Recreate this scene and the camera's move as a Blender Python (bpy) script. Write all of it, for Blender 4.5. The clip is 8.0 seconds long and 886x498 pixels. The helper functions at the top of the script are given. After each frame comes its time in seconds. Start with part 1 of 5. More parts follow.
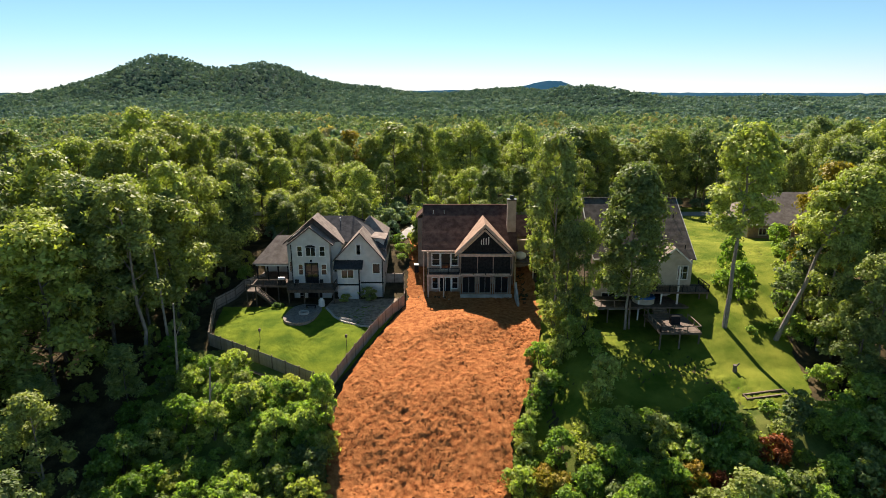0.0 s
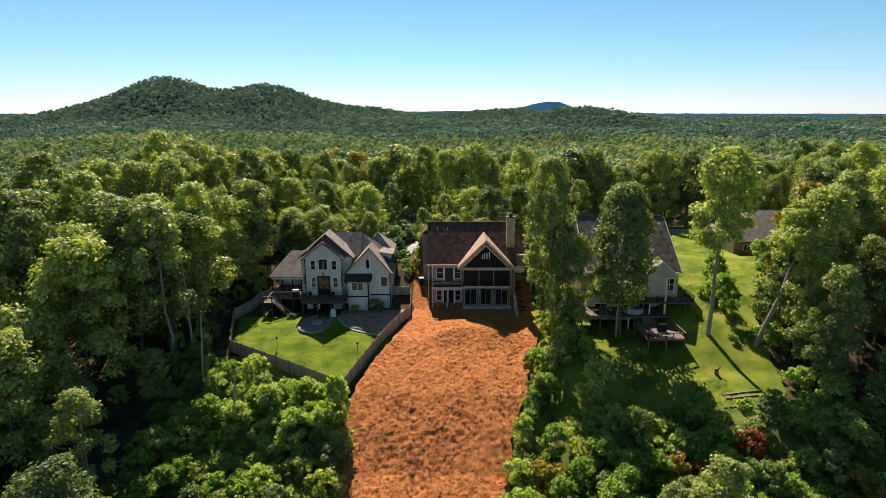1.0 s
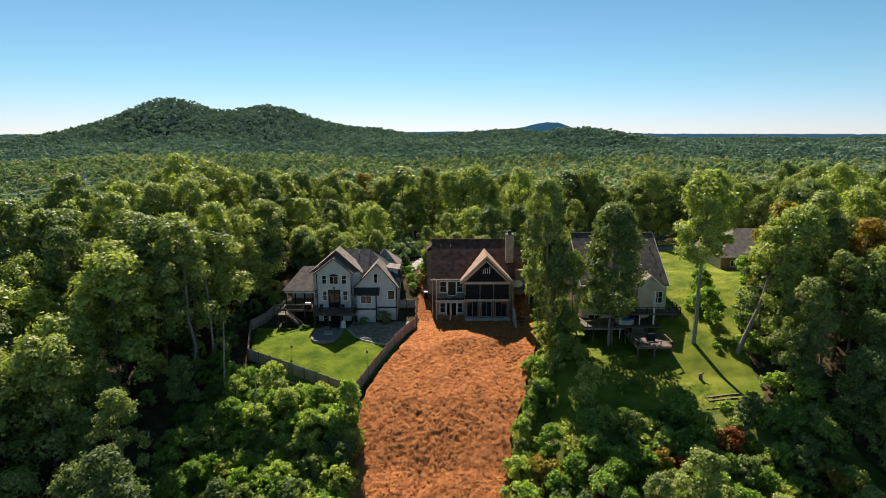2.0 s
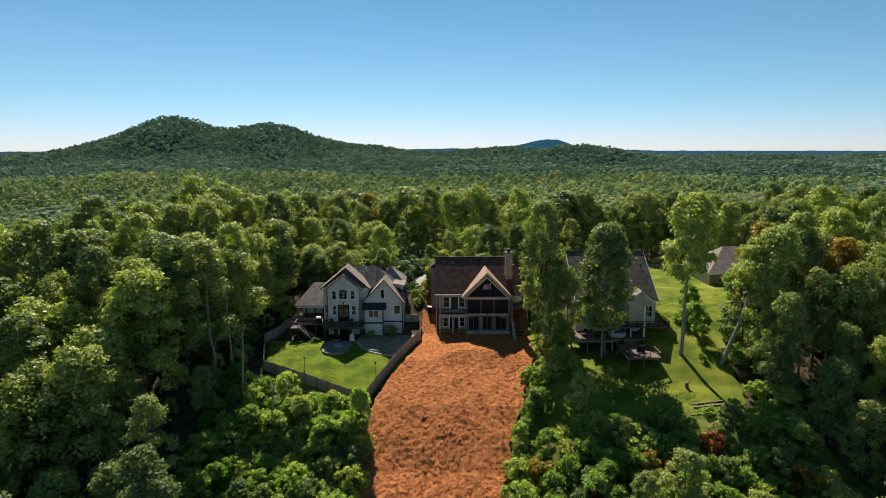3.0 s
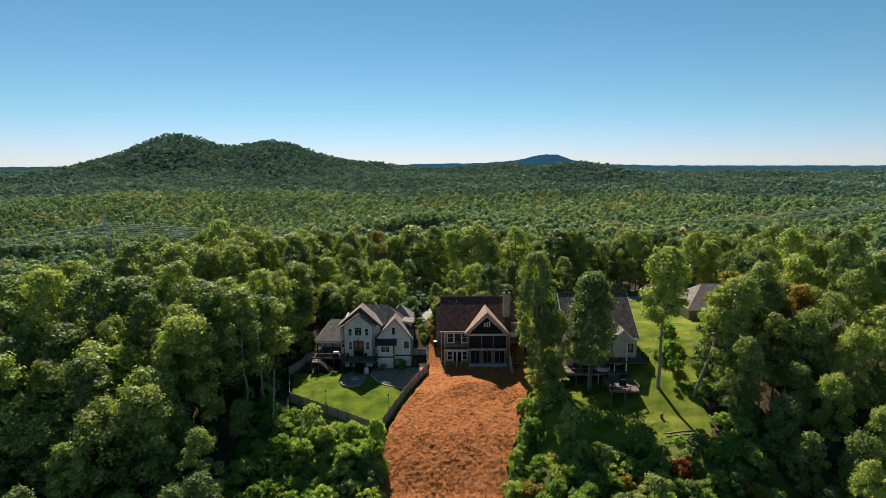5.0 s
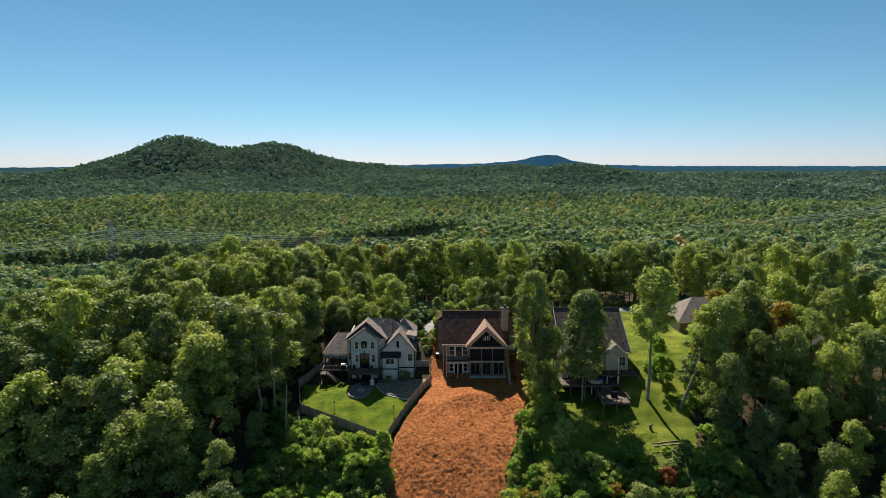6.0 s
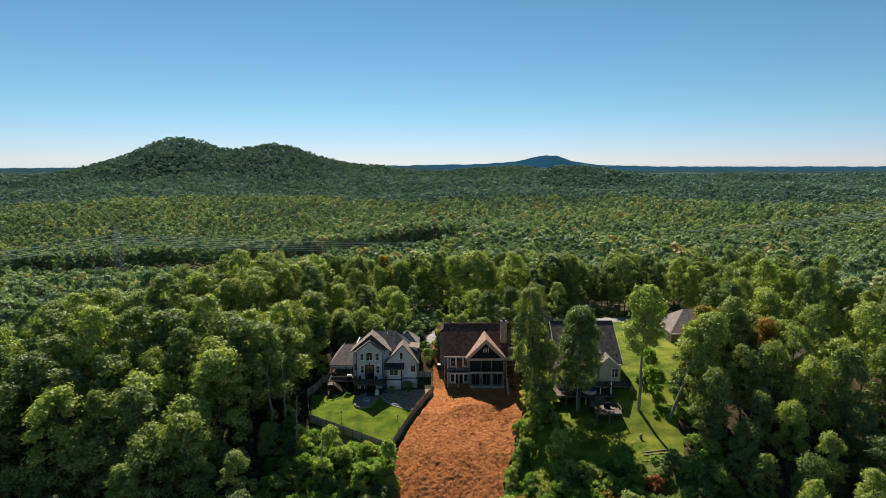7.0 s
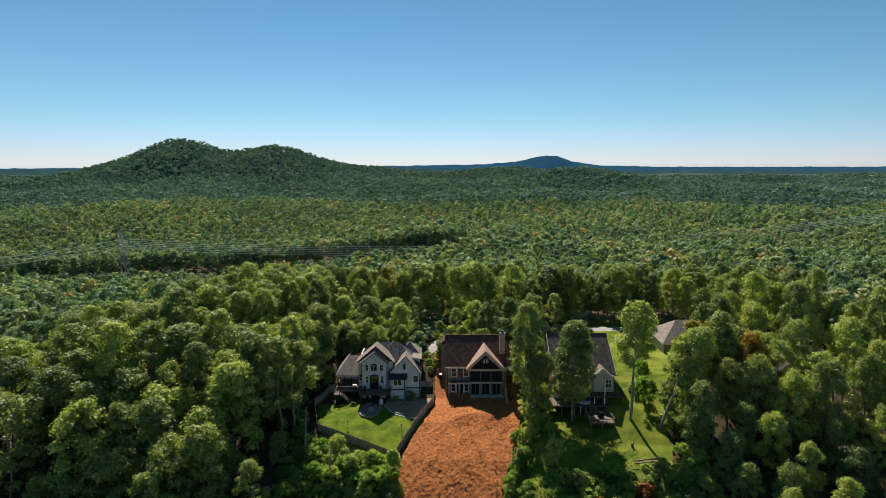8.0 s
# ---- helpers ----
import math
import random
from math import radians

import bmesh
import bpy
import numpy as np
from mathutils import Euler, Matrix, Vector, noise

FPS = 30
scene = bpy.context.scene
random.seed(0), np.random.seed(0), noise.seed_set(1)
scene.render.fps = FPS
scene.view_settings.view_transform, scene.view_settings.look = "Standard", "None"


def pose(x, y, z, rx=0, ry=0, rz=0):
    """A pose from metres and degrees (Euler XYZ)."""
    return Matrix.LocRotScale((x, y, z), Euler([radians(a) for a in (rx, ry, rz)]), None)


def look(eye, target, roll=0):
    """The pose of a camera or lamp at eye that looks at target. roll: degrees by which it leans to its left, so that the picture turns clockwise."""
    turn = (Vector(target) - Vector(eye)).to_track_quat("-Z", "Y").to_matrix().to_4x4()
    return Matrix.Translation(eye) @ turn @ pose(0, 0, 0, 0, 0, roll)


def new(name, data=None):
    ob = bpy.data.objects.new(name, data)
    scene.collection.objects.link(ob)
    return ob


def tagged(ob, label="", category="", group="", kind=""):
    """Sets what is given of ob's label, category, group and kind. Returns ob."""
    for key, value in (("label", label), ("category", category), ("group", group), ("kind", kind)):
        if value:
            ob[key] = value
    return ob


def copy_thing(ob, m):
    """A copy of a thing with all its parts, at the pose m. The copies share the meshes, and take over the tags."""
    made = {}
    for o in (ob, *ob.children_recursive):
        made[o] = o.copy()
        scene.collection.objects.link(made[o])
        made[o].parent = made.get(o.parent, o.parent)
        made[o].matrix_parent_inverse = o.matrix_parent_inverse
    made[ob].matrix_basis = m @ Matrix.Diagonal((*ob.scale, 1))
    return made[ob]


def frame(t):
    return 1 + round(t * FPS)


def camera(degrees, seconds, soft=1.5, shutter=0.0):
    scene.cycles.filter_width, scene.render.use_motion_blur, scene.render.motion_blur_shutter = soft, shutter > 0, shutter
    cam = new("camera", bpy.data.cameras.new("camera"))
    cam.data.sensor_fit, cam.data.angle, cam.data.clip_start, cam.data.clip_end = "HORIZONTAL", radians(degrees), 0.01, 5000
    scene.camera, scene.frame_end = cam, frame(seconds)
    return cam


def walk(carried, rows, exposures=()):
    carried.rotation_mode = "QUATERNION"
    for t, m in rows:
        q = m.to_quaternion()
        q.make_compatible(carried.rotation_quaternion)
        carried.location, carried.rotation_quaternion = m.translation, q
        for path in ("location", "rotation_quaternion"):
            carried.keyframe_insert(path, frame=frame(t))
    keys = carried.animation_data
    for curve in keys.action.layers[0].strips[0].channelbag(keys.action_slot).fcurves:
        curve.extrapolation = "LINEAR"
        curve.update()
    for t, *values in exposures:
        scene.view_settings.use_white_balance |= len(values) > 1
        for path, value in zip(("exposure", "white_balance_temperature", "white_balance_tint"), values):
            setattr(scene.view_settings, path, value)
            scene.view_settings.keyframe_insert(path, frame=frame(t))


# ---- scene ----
cam = camera(73.9, 8.0, 0.7)
METRES, EYE, TILT, LEAN, TURN = 58.0, 29.0, -15.0, 0.0, 0.0
ROWS = [
    (0.0, 0.0, 0.0, 0.0, 0.0, 0.0, -0.0),
    (0.5, -0.0055, -0.0588, -0.0081, -0.0, 0.98, 0.01),
    (1.0, -0.0108, -0.115, -0.0159, -0.0, 1.9, 0.01),
    (1.5, -0.0159, -0.1738, -0.0236, 0.0, 2.88, 0.02),
    (3.0, -0.0301, -0.3461, -0.0369, 0.03, 5.37, 0.06),
    (3.5, -0.0347, -0.4097, -0.0236, 0.03, 6.08, 0.07),
    (4.0, -0.0392, -0.4718, -0.0032, 0.03, 6.6, 0.08),
    (4.5, -0.0429, -0.5305, 0.0196, 0.04, 6.69, 0.1),
    (6.0, -0.0541, -0.7138, 0.0991, 0.02, 6.68, 0.1),
    (6.5, -0.0569, -0.7739, 0.1258, 0.02, 6.68, 0.1),
    (7.0, -0.0594, -0.8308, 0.1522, 0.03, 6.67, 0.11),
    (7.5, -0.0621, -0.8899, 0.1797, 0.04, 6.66, 0.12),
    (8.0, -0.0646, -0.9464, 0.2063, 0.04, 6.64, 0.12),
]
EXPOSURES = [(0.0, 1.24, 7150, 16.5), (1.5, 1.02, 6950, 14.5), (3.5, 0.79, 6720, 12.5), (8.0, 0.69, 6630, 11.5)]
walk(cam, [(t, pose(0, 0, EYE, TILT, LEAN, TURN) @ pose(METRES * x, METRES * y, METRES * z, 90 + pitch, roll, yaw)) for t, x, y, z, yaw, pitch, roll in ROWS], EXPOSURES)

# ---- sky and sun ----
SUN_EL, SUN_AZ = 43.5, -10.0     # degrees; azimuth from +y towards +x
world = bpy.data.worlds.new("sky")
scene.world = world
world.use_nodes = True
wn = world.node_tree.nodes
sky = wn.new("ShaderNodeTexSky")
sky.sky_type = "NISHITA"
sky.sun_disc = False
sky.sun_elevation = radians(SUN_EL)
sky.sun_rotation = radians(SUN_AZ)
sky.altitude = 1500
sky.air_density, sky.dust_density, sky.ozone_density = 1.0, 0.0, 2.5
# the clear blue deepens with height above the horizon
aim, split, lift = wn.new("ShaderNodeTexCoord"), wn.new("ShaderNodeSeparateXYZ"), wn.new("ShaderNodeValToRGB")
lift.color_ramp.interpolation = "EASE"
lift.color_ramp.elements.new(0.1)
for e, (pos, tone) in zip(lift.color_ramp.elements, ((0.0, (0.83, 0.93, 1.26)), (0.1, (0.7, 1.0, 1.08)), (0.3, (0.61, 1.03, 1.0)))):
    e.position, e.color = pos, (*tone, 1)
clear = wn.new("ShaderNodeMix")
clear.data_type, clear.blend_type = "RGBA", "MULTIPLY"
clear.inputs[0].default_value = 1.0
for a, b in ((aim.outputs["Generated"], split.inputs[0]), (split.outputs["Z"], lift.inputs[0]), (sky.outputs[0], clear.inputs[6]), (lift.outputs[0], clear.inputs[7]), (clear.outputs[2], wn["Background"].inputs[0])):
    world.node_tree.links.new(a, b)
wn["Background"].inputs[1].default_value = 0.05
sun = new("sun", bpy.data.lights.new("sun", "SUN"))
sun.data.energy, sun.data.angle, sun.data.color = 5.0, radians(0.5), (1.0, 0.93, 0.82)
az, el = radians(SUN_AZ), radians(SUN_EL)
SUN_DIR = Vector((math.sin(az) * math.cos(el), math.cos(az) * math.cos(el), math.sin(el)))
sun.matrix_world = look((0, 0, 80), Vector((0, 0, 80)) - SUN_DIR)


# ---- materials ----
def surface(name, a, b, scale=4.0, rough=0.8, bump=0.3, fine=60.0, metal=0.0, spec=0.3, vary=0.0, stretch=(1, 1, 1), dist=0.05):
    """Two colours mixed by coarse and fine noise, with fine relief."""
    m = bpy.data.materials.new(name)
    m.use_nodes = True
    nt = m.node_tree
    p = nt.nodes["Principled BSDF"]
    p.inputs["Roughness"].default_value, p.inputs["Metallic"].default_value = rough, metal
    p.inputs["Specular IOR Level"].default_value = spec
    co = nt.nodes.new("ShaderNodeTexCoord")
    mp = nt.nodes.new("ShaderNodeMapping")
    mp.inputs["Scale"].default_value = stretch
    nt.links.new(co.outputs["Object"], mp.inputs[0])
    n1, n2 = nt.nodes.new("ShaderNodeTexNoise"), nt.nodes.new("ShaderNodeTexNoise")
    n1.inputs["Scale"].default_value, n1.inputs["Detail"].default_value = scale, 6
    n2.inputs["Scale"].default_value, n2.inputs["Detail"].default_value = fine, 3
    for n in (n1, n2):
        nt.links.new(mp.outputs[0], n.inputs["Vector"])
    mixf = nt.nodes.new("ShaderNodeMath")
    mixf.operation = "MULTIPLY_ADD"
    nt.links.new(n2.outputs[0], mixf.inputs[0])
    mixf.inputs[1].default_value = 0.5
    nt.links.new(n1.outputs[0], mixf.inputs[2])
    ramp = nt.nodes.new("ShaderNodeValToRGB")
    ramp.color_ramp.elements[0].position, ramp.color_ramp.elements[1].position = 0.58, 0.92
    ramp.color_ramp.elements[0].color, ramp.color_ramp.elements[1].color = (*a, 1), (*b, 1)
    nt.links.new(mixf.outputs[0], ramp.inputs[0])
    out = ramp.outputs[0]
    if vary:
        info, hsv, mr = nt.nodes.new("ShaderNodeObjectInfo"), nt.nodes.new("ShaderNodeHueSaturation"), nt.nodes.new("ShaderNodeMapRange")
        mr.inputs[3].default_value, mr.inputs[4].default_value = 1 - vary, 1 + vary
        nt.links.new(info.outputs["Random"], mr.inputs[0])
        nt.links.new(mr.outputs[0], hsv.inputs["Value"])
        nt.links.new(out, hsv.inputs["Color"])
        out = hsv.outputs[0]
    nt.links.new(out, p.inputs["Base Color"])
    if bump:
        bn = nt.nodes.new("ShaderNodeBump")
        bn.inputs["Strength"].default_value, bn.inputs["Distance"].default_value = bump, dist
        nt.links.new(mixf.outputs[0], bn.inputs["Height"])
        nt.links.new(bn.outputs[0], p.inputs["Normal"])
    return m


def striped(m, axis, period, depth=0.02, strength=0.6):
    """Adds courses (siding laps, shingle rows, boards) to a material's relief."""
    nt = m.node_tree
    p = nt.nodes["Principled BSDF"]
    co, wv = nt.nodes.new("ShaderNodeTexCoord"), nt.nodes.new("ShaderNodeTexWave")
    wv.wave_type, wv.bands_direction, wv.wave_profile = "BANDS", axis, "SAW"
    wv.inputs["Scale"].default_value = 0.314 / period
    wv.inputs["Distortion"].default_value = 0.15
    nt.links.new(co.outputs["Object"], wv.inputs[0])
    bn = nt.nodes.new("ShaderNodeBump")
    bn.inputs["Strength"].default_value, bn.inputs["Distance"].default_value = strength, depth
    nt.links.new(wv.outputs["Fac"], bn.inputs["Height"])
    if p.inputs["Normal"].links:
        nt.links.new(p.inputs["Normal"].links[0].from_socket, bn.inputs["Normal"])
    nt.links.new(bn.outputs[0], p.inputs["Normal"])
    return m


def leaf_material(name, stops, by="object", glow=0.32, rough=0.55, spec=0.18, vary=0.36):
    """Leaves: a sheen above, light passing through; hue varies from tree to tree and from leaf to leaf."""
    m = bpy.data.materials.new(name)
    m.use_nodes = True
    nt = m.node_tree
    p, out = nt.nodes["Principled BSDF"], nt.nodes["Material Output"]
    ramp = nt.nodes.new("ShaderNodeValToRGB")
    cr = ramp.color_ramp
    while len(cr.elements) < len(stops):
        cr.elements.new(0.5)
    for e, (pos, c) in zip(cr.elements, stops):
        e.position, e.color = pos, (*c, 1)
    if by == "object":
        src = nt.nodes.new("ShaderNodeObjectInfo").outputs["Random"]
    else:
        at = nt.nodes.new("ShaderNodeAttribute")
        at.attribute_name = "tint"
        src = at.outputs["Fac"]
    nt.links.new(src, ramp.inputs[0])
    geo = nt.nodes.new("ShaderNodeNewGeometry")
    mr = nt.nodes.new("ShaderNodeMapRange")
    mr.inputs[3].default_value, mr.inputs[4].default_value = 1 - vary, 1 + vary
    nt.links.new(geo.outputs["Random Per Island"], mr.inputs[0])
    hsv = nt.nodes.new("ShaderNodeHueSaturation")
    nt.links.new(mr.outputs[0], hsv.inputs["Value"])
    nt.links.new(ramp.outputs[0], hsv.inputs["Color"])
    nt.links.new(hsv.outputs[0], p.inputs["Base Color"])
    p.inputs["Roughness"].default_value, p.inputs["Specular IOR Level"].default_value = rough, spec
    tr, mix = nt.nodes.new("ShaderNodeBsdfTranslucent"), nt.nodes.new("ShaderNodeMixShader")
    warm = nt.nodes.new("ShaderNodeMix")
    warm.data_type, warm.blend_type = "RGBA", "MULTIPLY"
    warm.inputs[0].default_value = 1.0
    warm.inputs[7].default_value = (1.55, 1.7, 0.6, 1)
    nt.links.new(hsv.outputs[0], warm.inputs[6])
    nt.links.new(warm.outputs[2], tr.inputs[0])
    mix.inputs[0].default_value = glow
    nt.links.new(p.outputs[0], mix.inputs[1])
    nt.links.new(tr.outputs[0], mix.inputs[2])
    nt.links.new(mix.outputs[0], out.inputs[0])
    return m


GREENS = [(0.0, (0.11, 0.154, 0.064)), (0.35, (0.186, 0.23, 0.08)), (0.6, (0.255, 0.29, 0.094)), (0.85, (0.3, 0.35, 0.1)), (1.0, (0.34, 0.38, 0.105))]
M_LEAF = leaf_material("broadleaf_foliage", GREENS)
# joined woods: greens cooled towards blue, haze put into the base colour
M_LEAF_FAR_HAZE = leaf_material("hazed_woodland_foliage", [(0.0, (0.0968, 0.166, 0.117)), (0.35, (0.161, 0.24, 0.148)), (0.6, (0.221, 0.292, 0.167)), (0.85, (0.295, 0.339, 0.167)), (1.0, (0.39, 0.332, 0.167))], by="tint", glow=0.24, rough=0.7, spec=0.14, vary=0.2)
M_SCRUB = leaf_material("scrub_foliage", glow=0.5, stops=[(0.0, (0.13, 0.22, 0.05)), (0.5, (0.23, 0.33, 0.085)), (0.8, (0.3, 0.37, 0.12)), (1.0, (0.34, 0.36, 0.11))])
M_AUTUMN = leaf_material("autumn_foliage", [(0.0, (0.24, 0.2, 0.035)), (0.5, (0.3, 0.22, 0.04)), (1.0, (0.3, 0.17, 0.035))])
M_RED = leaf_material("red_foliage", [(0.0, (0.2, 0.05, 0.03)), (1.0, (0.25, 0.08, 0.03))])
M_BARK = surface("bark", (0.07, 0.05, 0.04), (0.2, 0.17, 0.14), 3, 0.9, 0.8, 40, stretch=(3, 3, 0.6))
M_BARK_PALE = surface("pale_bark", (0.16, 0.13, 0.11), (0.34, 0.3, 0.26), 3, 0.9, 0.6, 40, stretch=(3, 3, 0.6))
M_FLOOR = surface("forest_floor", (0.035, 0.03, 0.018), (0.10, 0.075, 0.04), 0.6, 0.95, 0.8, 6, spec=0.05)
M_DIRT = surface("red_clay", (0.27, 0.088, 0.029), (0.5, 0.2, 0.074), 1.6, 0.95, 1.0, 14, dist=0.2, spec=0.05)
M_WEEDS = surface("rough_weeds", (0.06, 0.10, 0.02), (0.2, 0.22, 0.06), 0.4, 0.95, 1.0, 9, spec=0.04)
M_LAWN = surface("mown_grass", (0.058, 0.102, 0.01), (0.155, 0.2, 0.02), 0.4, 0.95, 1.0, 26, spec=0.04)
M_LAWN_DRY = surface("patchy_grass", (0.064, 0.105, 0.011), (0.205, 0.226, 0.034), 0.25, 0.95, 1.0, 20, spec=0.04)
M_GRAVEL = surface("gravel", (0.17, 0.125, 0.09), (0.36, 0.28, 0.21), 2, 0.95, 0.8, 25)
M_CONC = surface("concrete", (0.32, 0.3, 0.27), (0.5, 0.47, 0.43), 0.8, 0.85, 0.2, 20)
M_STONE = surface("paver_stone", (0.13, 0.11, 0.095), (0.25, 0.215, 0.185), 3, 0.9, 0.5, 20, vary=0.2)
M_BROWN_ROOF = striped(surface("brown_shingles", (0.062, 0.034, 0.028), (0.125, 0.075, 0.062), 1.2, 0.95, 0.5, 9, spec=0.06), "Z", 0.14)
M_GREY_ROOF = striped(surface("grey_shingles", (0.075, 0.066, 0.062), (0.14, 0.125, 0.117), 1.2, 0.95, 0.5, 9, spec=0.06), "Z", 0.14)
M_TAN_ROOF = striped(surface("tan_shingles", (0.19, 0.155, 0.135), (0.3, 0.255, 0.225), 1.2, 0.95, 0.5, 9, spec=0.06), "Z", 0.14)
# brown shingles lightened: sun on the porch slope is put into the colour
M_SUNLIT_ROOF = striped(surface("sunlit_brown_shingles", (0.28, 0.18, 0.13), (0.43, 0.3, 0.23), 1.2, 0.95, 0.5, 9, spec=0.06), "Z", 0.14)
# shade of slopes turned from the sun, put into a darker shingle colour
M_SHADE_ROOF = striped(surface("shaded_shingles", (0.045, 0.047, 0.052), (0.09, 0.09, 0.095), 1.2, 0.95, 0.5, 9, spec=0.06), "Z", 0.14)
M_DARK_METAL = surface("dark_metal_roof", (0.03, 0.035, 0.04), (0.06, 0.065, 0.07), 3, 0.4, 0.1, 20, 0.5)
M_WHITE = striped(surface("white_siding", (0.47, 0.465, 0.45), (0.57, 0.565, 0.55), 1.0, 0.7, 0.1, 20), "Z", 0.2)
M_TRIM = surface("white_trim", (0.64, 0.62, 0.59), (0.76, 0.74, 0.7), 2, 0.6, 0.05, 30)
M_DARKTRIM = surface("dark_brown_trim", (0.05, 0.035, 0.032), (0.1, 0.075, 0.068), 2, 0.6, 0.05, 30)
M_TANTRIM = surface("tan_trim", (0.46, 0.34, 0.26), (0.62, 0.48, 0.38), 2, 0.7, 0.05, 30)
M_BROWN_SIDING = striped(surface("brown_siding", (0.22, 0.17, 0.14), (0.33, 0.27, 0.22), 1, 0.8, 0.1, 20), "Z", 0.2)
M_TAN_SIDING = striped(surface("tan_siding", (0.42, 0.36, 0.28), (0.56, 0.49, 0.4), 1, 0.75, 0.1, 20), "Z", 0.2)
M_CHIMNEY = striped(surface("chimney_siding", (0.3, 0.235, 0.2), (0.42, 0.34, 0.29), 1, 0.8, 0.1, 20), "Z", 0.2)
M_BRICK = striped(surface("brick_wall", (0.2, 0.13, 0.1), (0.36, 0.25, 0.19), 3, 0.9, 0.5, 14), "Z", 0.22)
M_DARK = surface("dark_frame", (0.012, 0.013, 0.015), (0.03, 0.03, 0.03), 3, 0.85, 0.1, 20, spec=0.08)
M_DECK = striped(surface("weathered_deck_wood", (0.075, 0.055, 0.042), (0.16, 0.12, 0.095), 2, 0.85, 0.4, 20), "X", 0.14)
# weathered timber darkened: the house's shadow on the deck is in the colour
M_DECK_SHADE = surface("shaded_deck_timber", (0.045, 0.034, 0.027), (0.11, 0.085, 0.066), 2, 0.85, 0.4, 20, vary=0.12)
M_WOOD = surface("weathered_timber", (0.10, 0.072, 0.055), (0.22, 0.165, 0.125), 2, 0.85, 0.4, 20, vary=0.12)
M_FENCE = striped(surface("fence_boards", (0.25, 0.2, 0.165), (0.4, 0.33, 0.28), 1.5, 0.85, 0.3, 20, vary=0.13), "X", 0.14)
M_ASPHALT = surface("pale_asphalt", (0.22, 0.21, 0.2), (0.31, 0.3, 0.285), 0.5, 0.9, 0.2, 20)
M_BLUE = surface("blue_cover", (0.02, 0.1, 0.3), (0.04, 0.16, 0.42), 2, 0.5, 0.2, 12)
M_METAL = surface("galvanised_steel", (0.3, 0.31, 0.32), (0.45, 0.46, 0.47), 2, 0.45, 0.1, 20, 0.7)
M_CABLE = surface("bare_aluminium_cable", (0.7, 0.71, 0.72), (0.85, 0.86, 0.87), 2, 0.35, 0, 20, 0.6)
# far leaves and far ground: aerial haze is painted in as a bluish base
M_LEAF_HILL_HAZE = leaf_material("hazed_hill_foliage", [(0.0, (0.102, 0.169, 0.158)), (0.5, (0.162, 0.244, 0.216)), (1.0, (0.228, 0.297, 0.23))], by="tint", glow=0.15, rough=0.9, spec=0.05, vary=0.12)
M_HILL_HAZE = surface("hazed_hillside", (0.02, 0.05, 0.045), (0.04, 0.075, 0.065), 0.02, 0.95, 1.0, 0.12, spec=0.05)


def glass_material():
    m = bpy.data.materials.new("window_glass")
    m.use_nodes = True
    p = m.node_tree.nodes["Principled BSDF"]
    p.inputs["Base Color"].default_value = (0.012, 0.016, 0.02, 1)
    p.inputs["Roughness"].default_value, p.inputs["Specular IOR Level"].default_value = 0.05, 0.6
    return m


M_GLASS = glass_material()


# ---- building blocks ----
def box(bm, x0, x1, y0, y1, z0, z1):
    v = [bm.verts.new(p) for p in ((x0, y0, z0), (x1, y0, z0), (x1, y1, z0), (x0, y1, z0), (x0, y0, z1), (x1, y0, z1), (x1, y1, z1), (x0, y1, z1))]
    for f in ((3, 2, 1, 0), (4, 5, 6, 7), (0, 1, 5, 4), (1, 2, 6, 5), (2, 3, 7, 6), (3, 0, 4, 7)):
        bm.faces.new([v[i] for i in f])
    return bm


def solid(bm, pts, drop):
    """A slab: the polygon pts and the same one moved by the vector drop."""
    n = len(pts)
    a = [bm.verts.new(p) for p in pts]
    b = [bm.verts.new(Vector(p) + Vector(drop)) for p in pts]
    bm.faces.new(a)
    bm.faces.new(b[::-1])
    for i in range(n):
        bm.faces.new((a[i], b[i], b[(i + 1) % n], a[(i + 1) % n]))
    return bm


def beam(bm, p, q, w, h=None):
    """A bar of section w by h from p to q."""
    p, q, h = Vector(p), Vector(q), h or w
    d = (q - p).normalized()
    side = d.cross(Vector((0, 0, 1)))
    side = side.normalized() if side.length > 0.01 else Vector((1, 0, 0))
    up = side.cross(d)
    c = [p + side * (i * w / 2) + up * (j * h / 2) for i, j in ((-1, -1), (1, -1), (1, 1), (-1, 1))]
    return solid(bm, c, q - p)


def tube(bm, p, q, r0, r1, n=8):
    p, q = Vector(p), Vector(q)
    d = (q - p).normalized()
    side = d.cross(Vector((0.3, 1, 0.1))).normalized()
    up = side.cross(d)
    rings = []
    for c, r in ((p, r0), (q, r1)):
        rings.append([bm.verts.new(c + side * (r * math.cos(6.2832 * i / n)) + up * (r * math.sin(6.2832 * i / n))) for i in range(n)])
    for i in range(n):
        bm.faces.new((rings[0][i], rings[0][(i + 1) % n], rings[1][(i + 1) % n], rings[1][i]))
    bm.faces.new(rings[0][::-1])
    bm.faces.new(rings[1])
    return bm


def mesh_of(name, bm, material):
    bmesh.ops.recalc_face_normals(bm, faces=bm.faces)
    me = bpy.data.meshes.new(name)
    bm.to_mesh(me)
    bm.free()
    me.materials.append(material)
    return me


def thing(name, at, label, category, group="", kind=""):
    ob = new(name)
    ob.matrix_basis = Matrix.Translation(at)
    ob.empty_display_size = 0.3
    return tagged(ob, label, category, group, kind)


def base_of(ob):
    m = ob.matrix_basis.copy()
    if ob.parent:
        m = base_of(ob.parent) @ ob.matrix_parent_inverse @ m
    return m


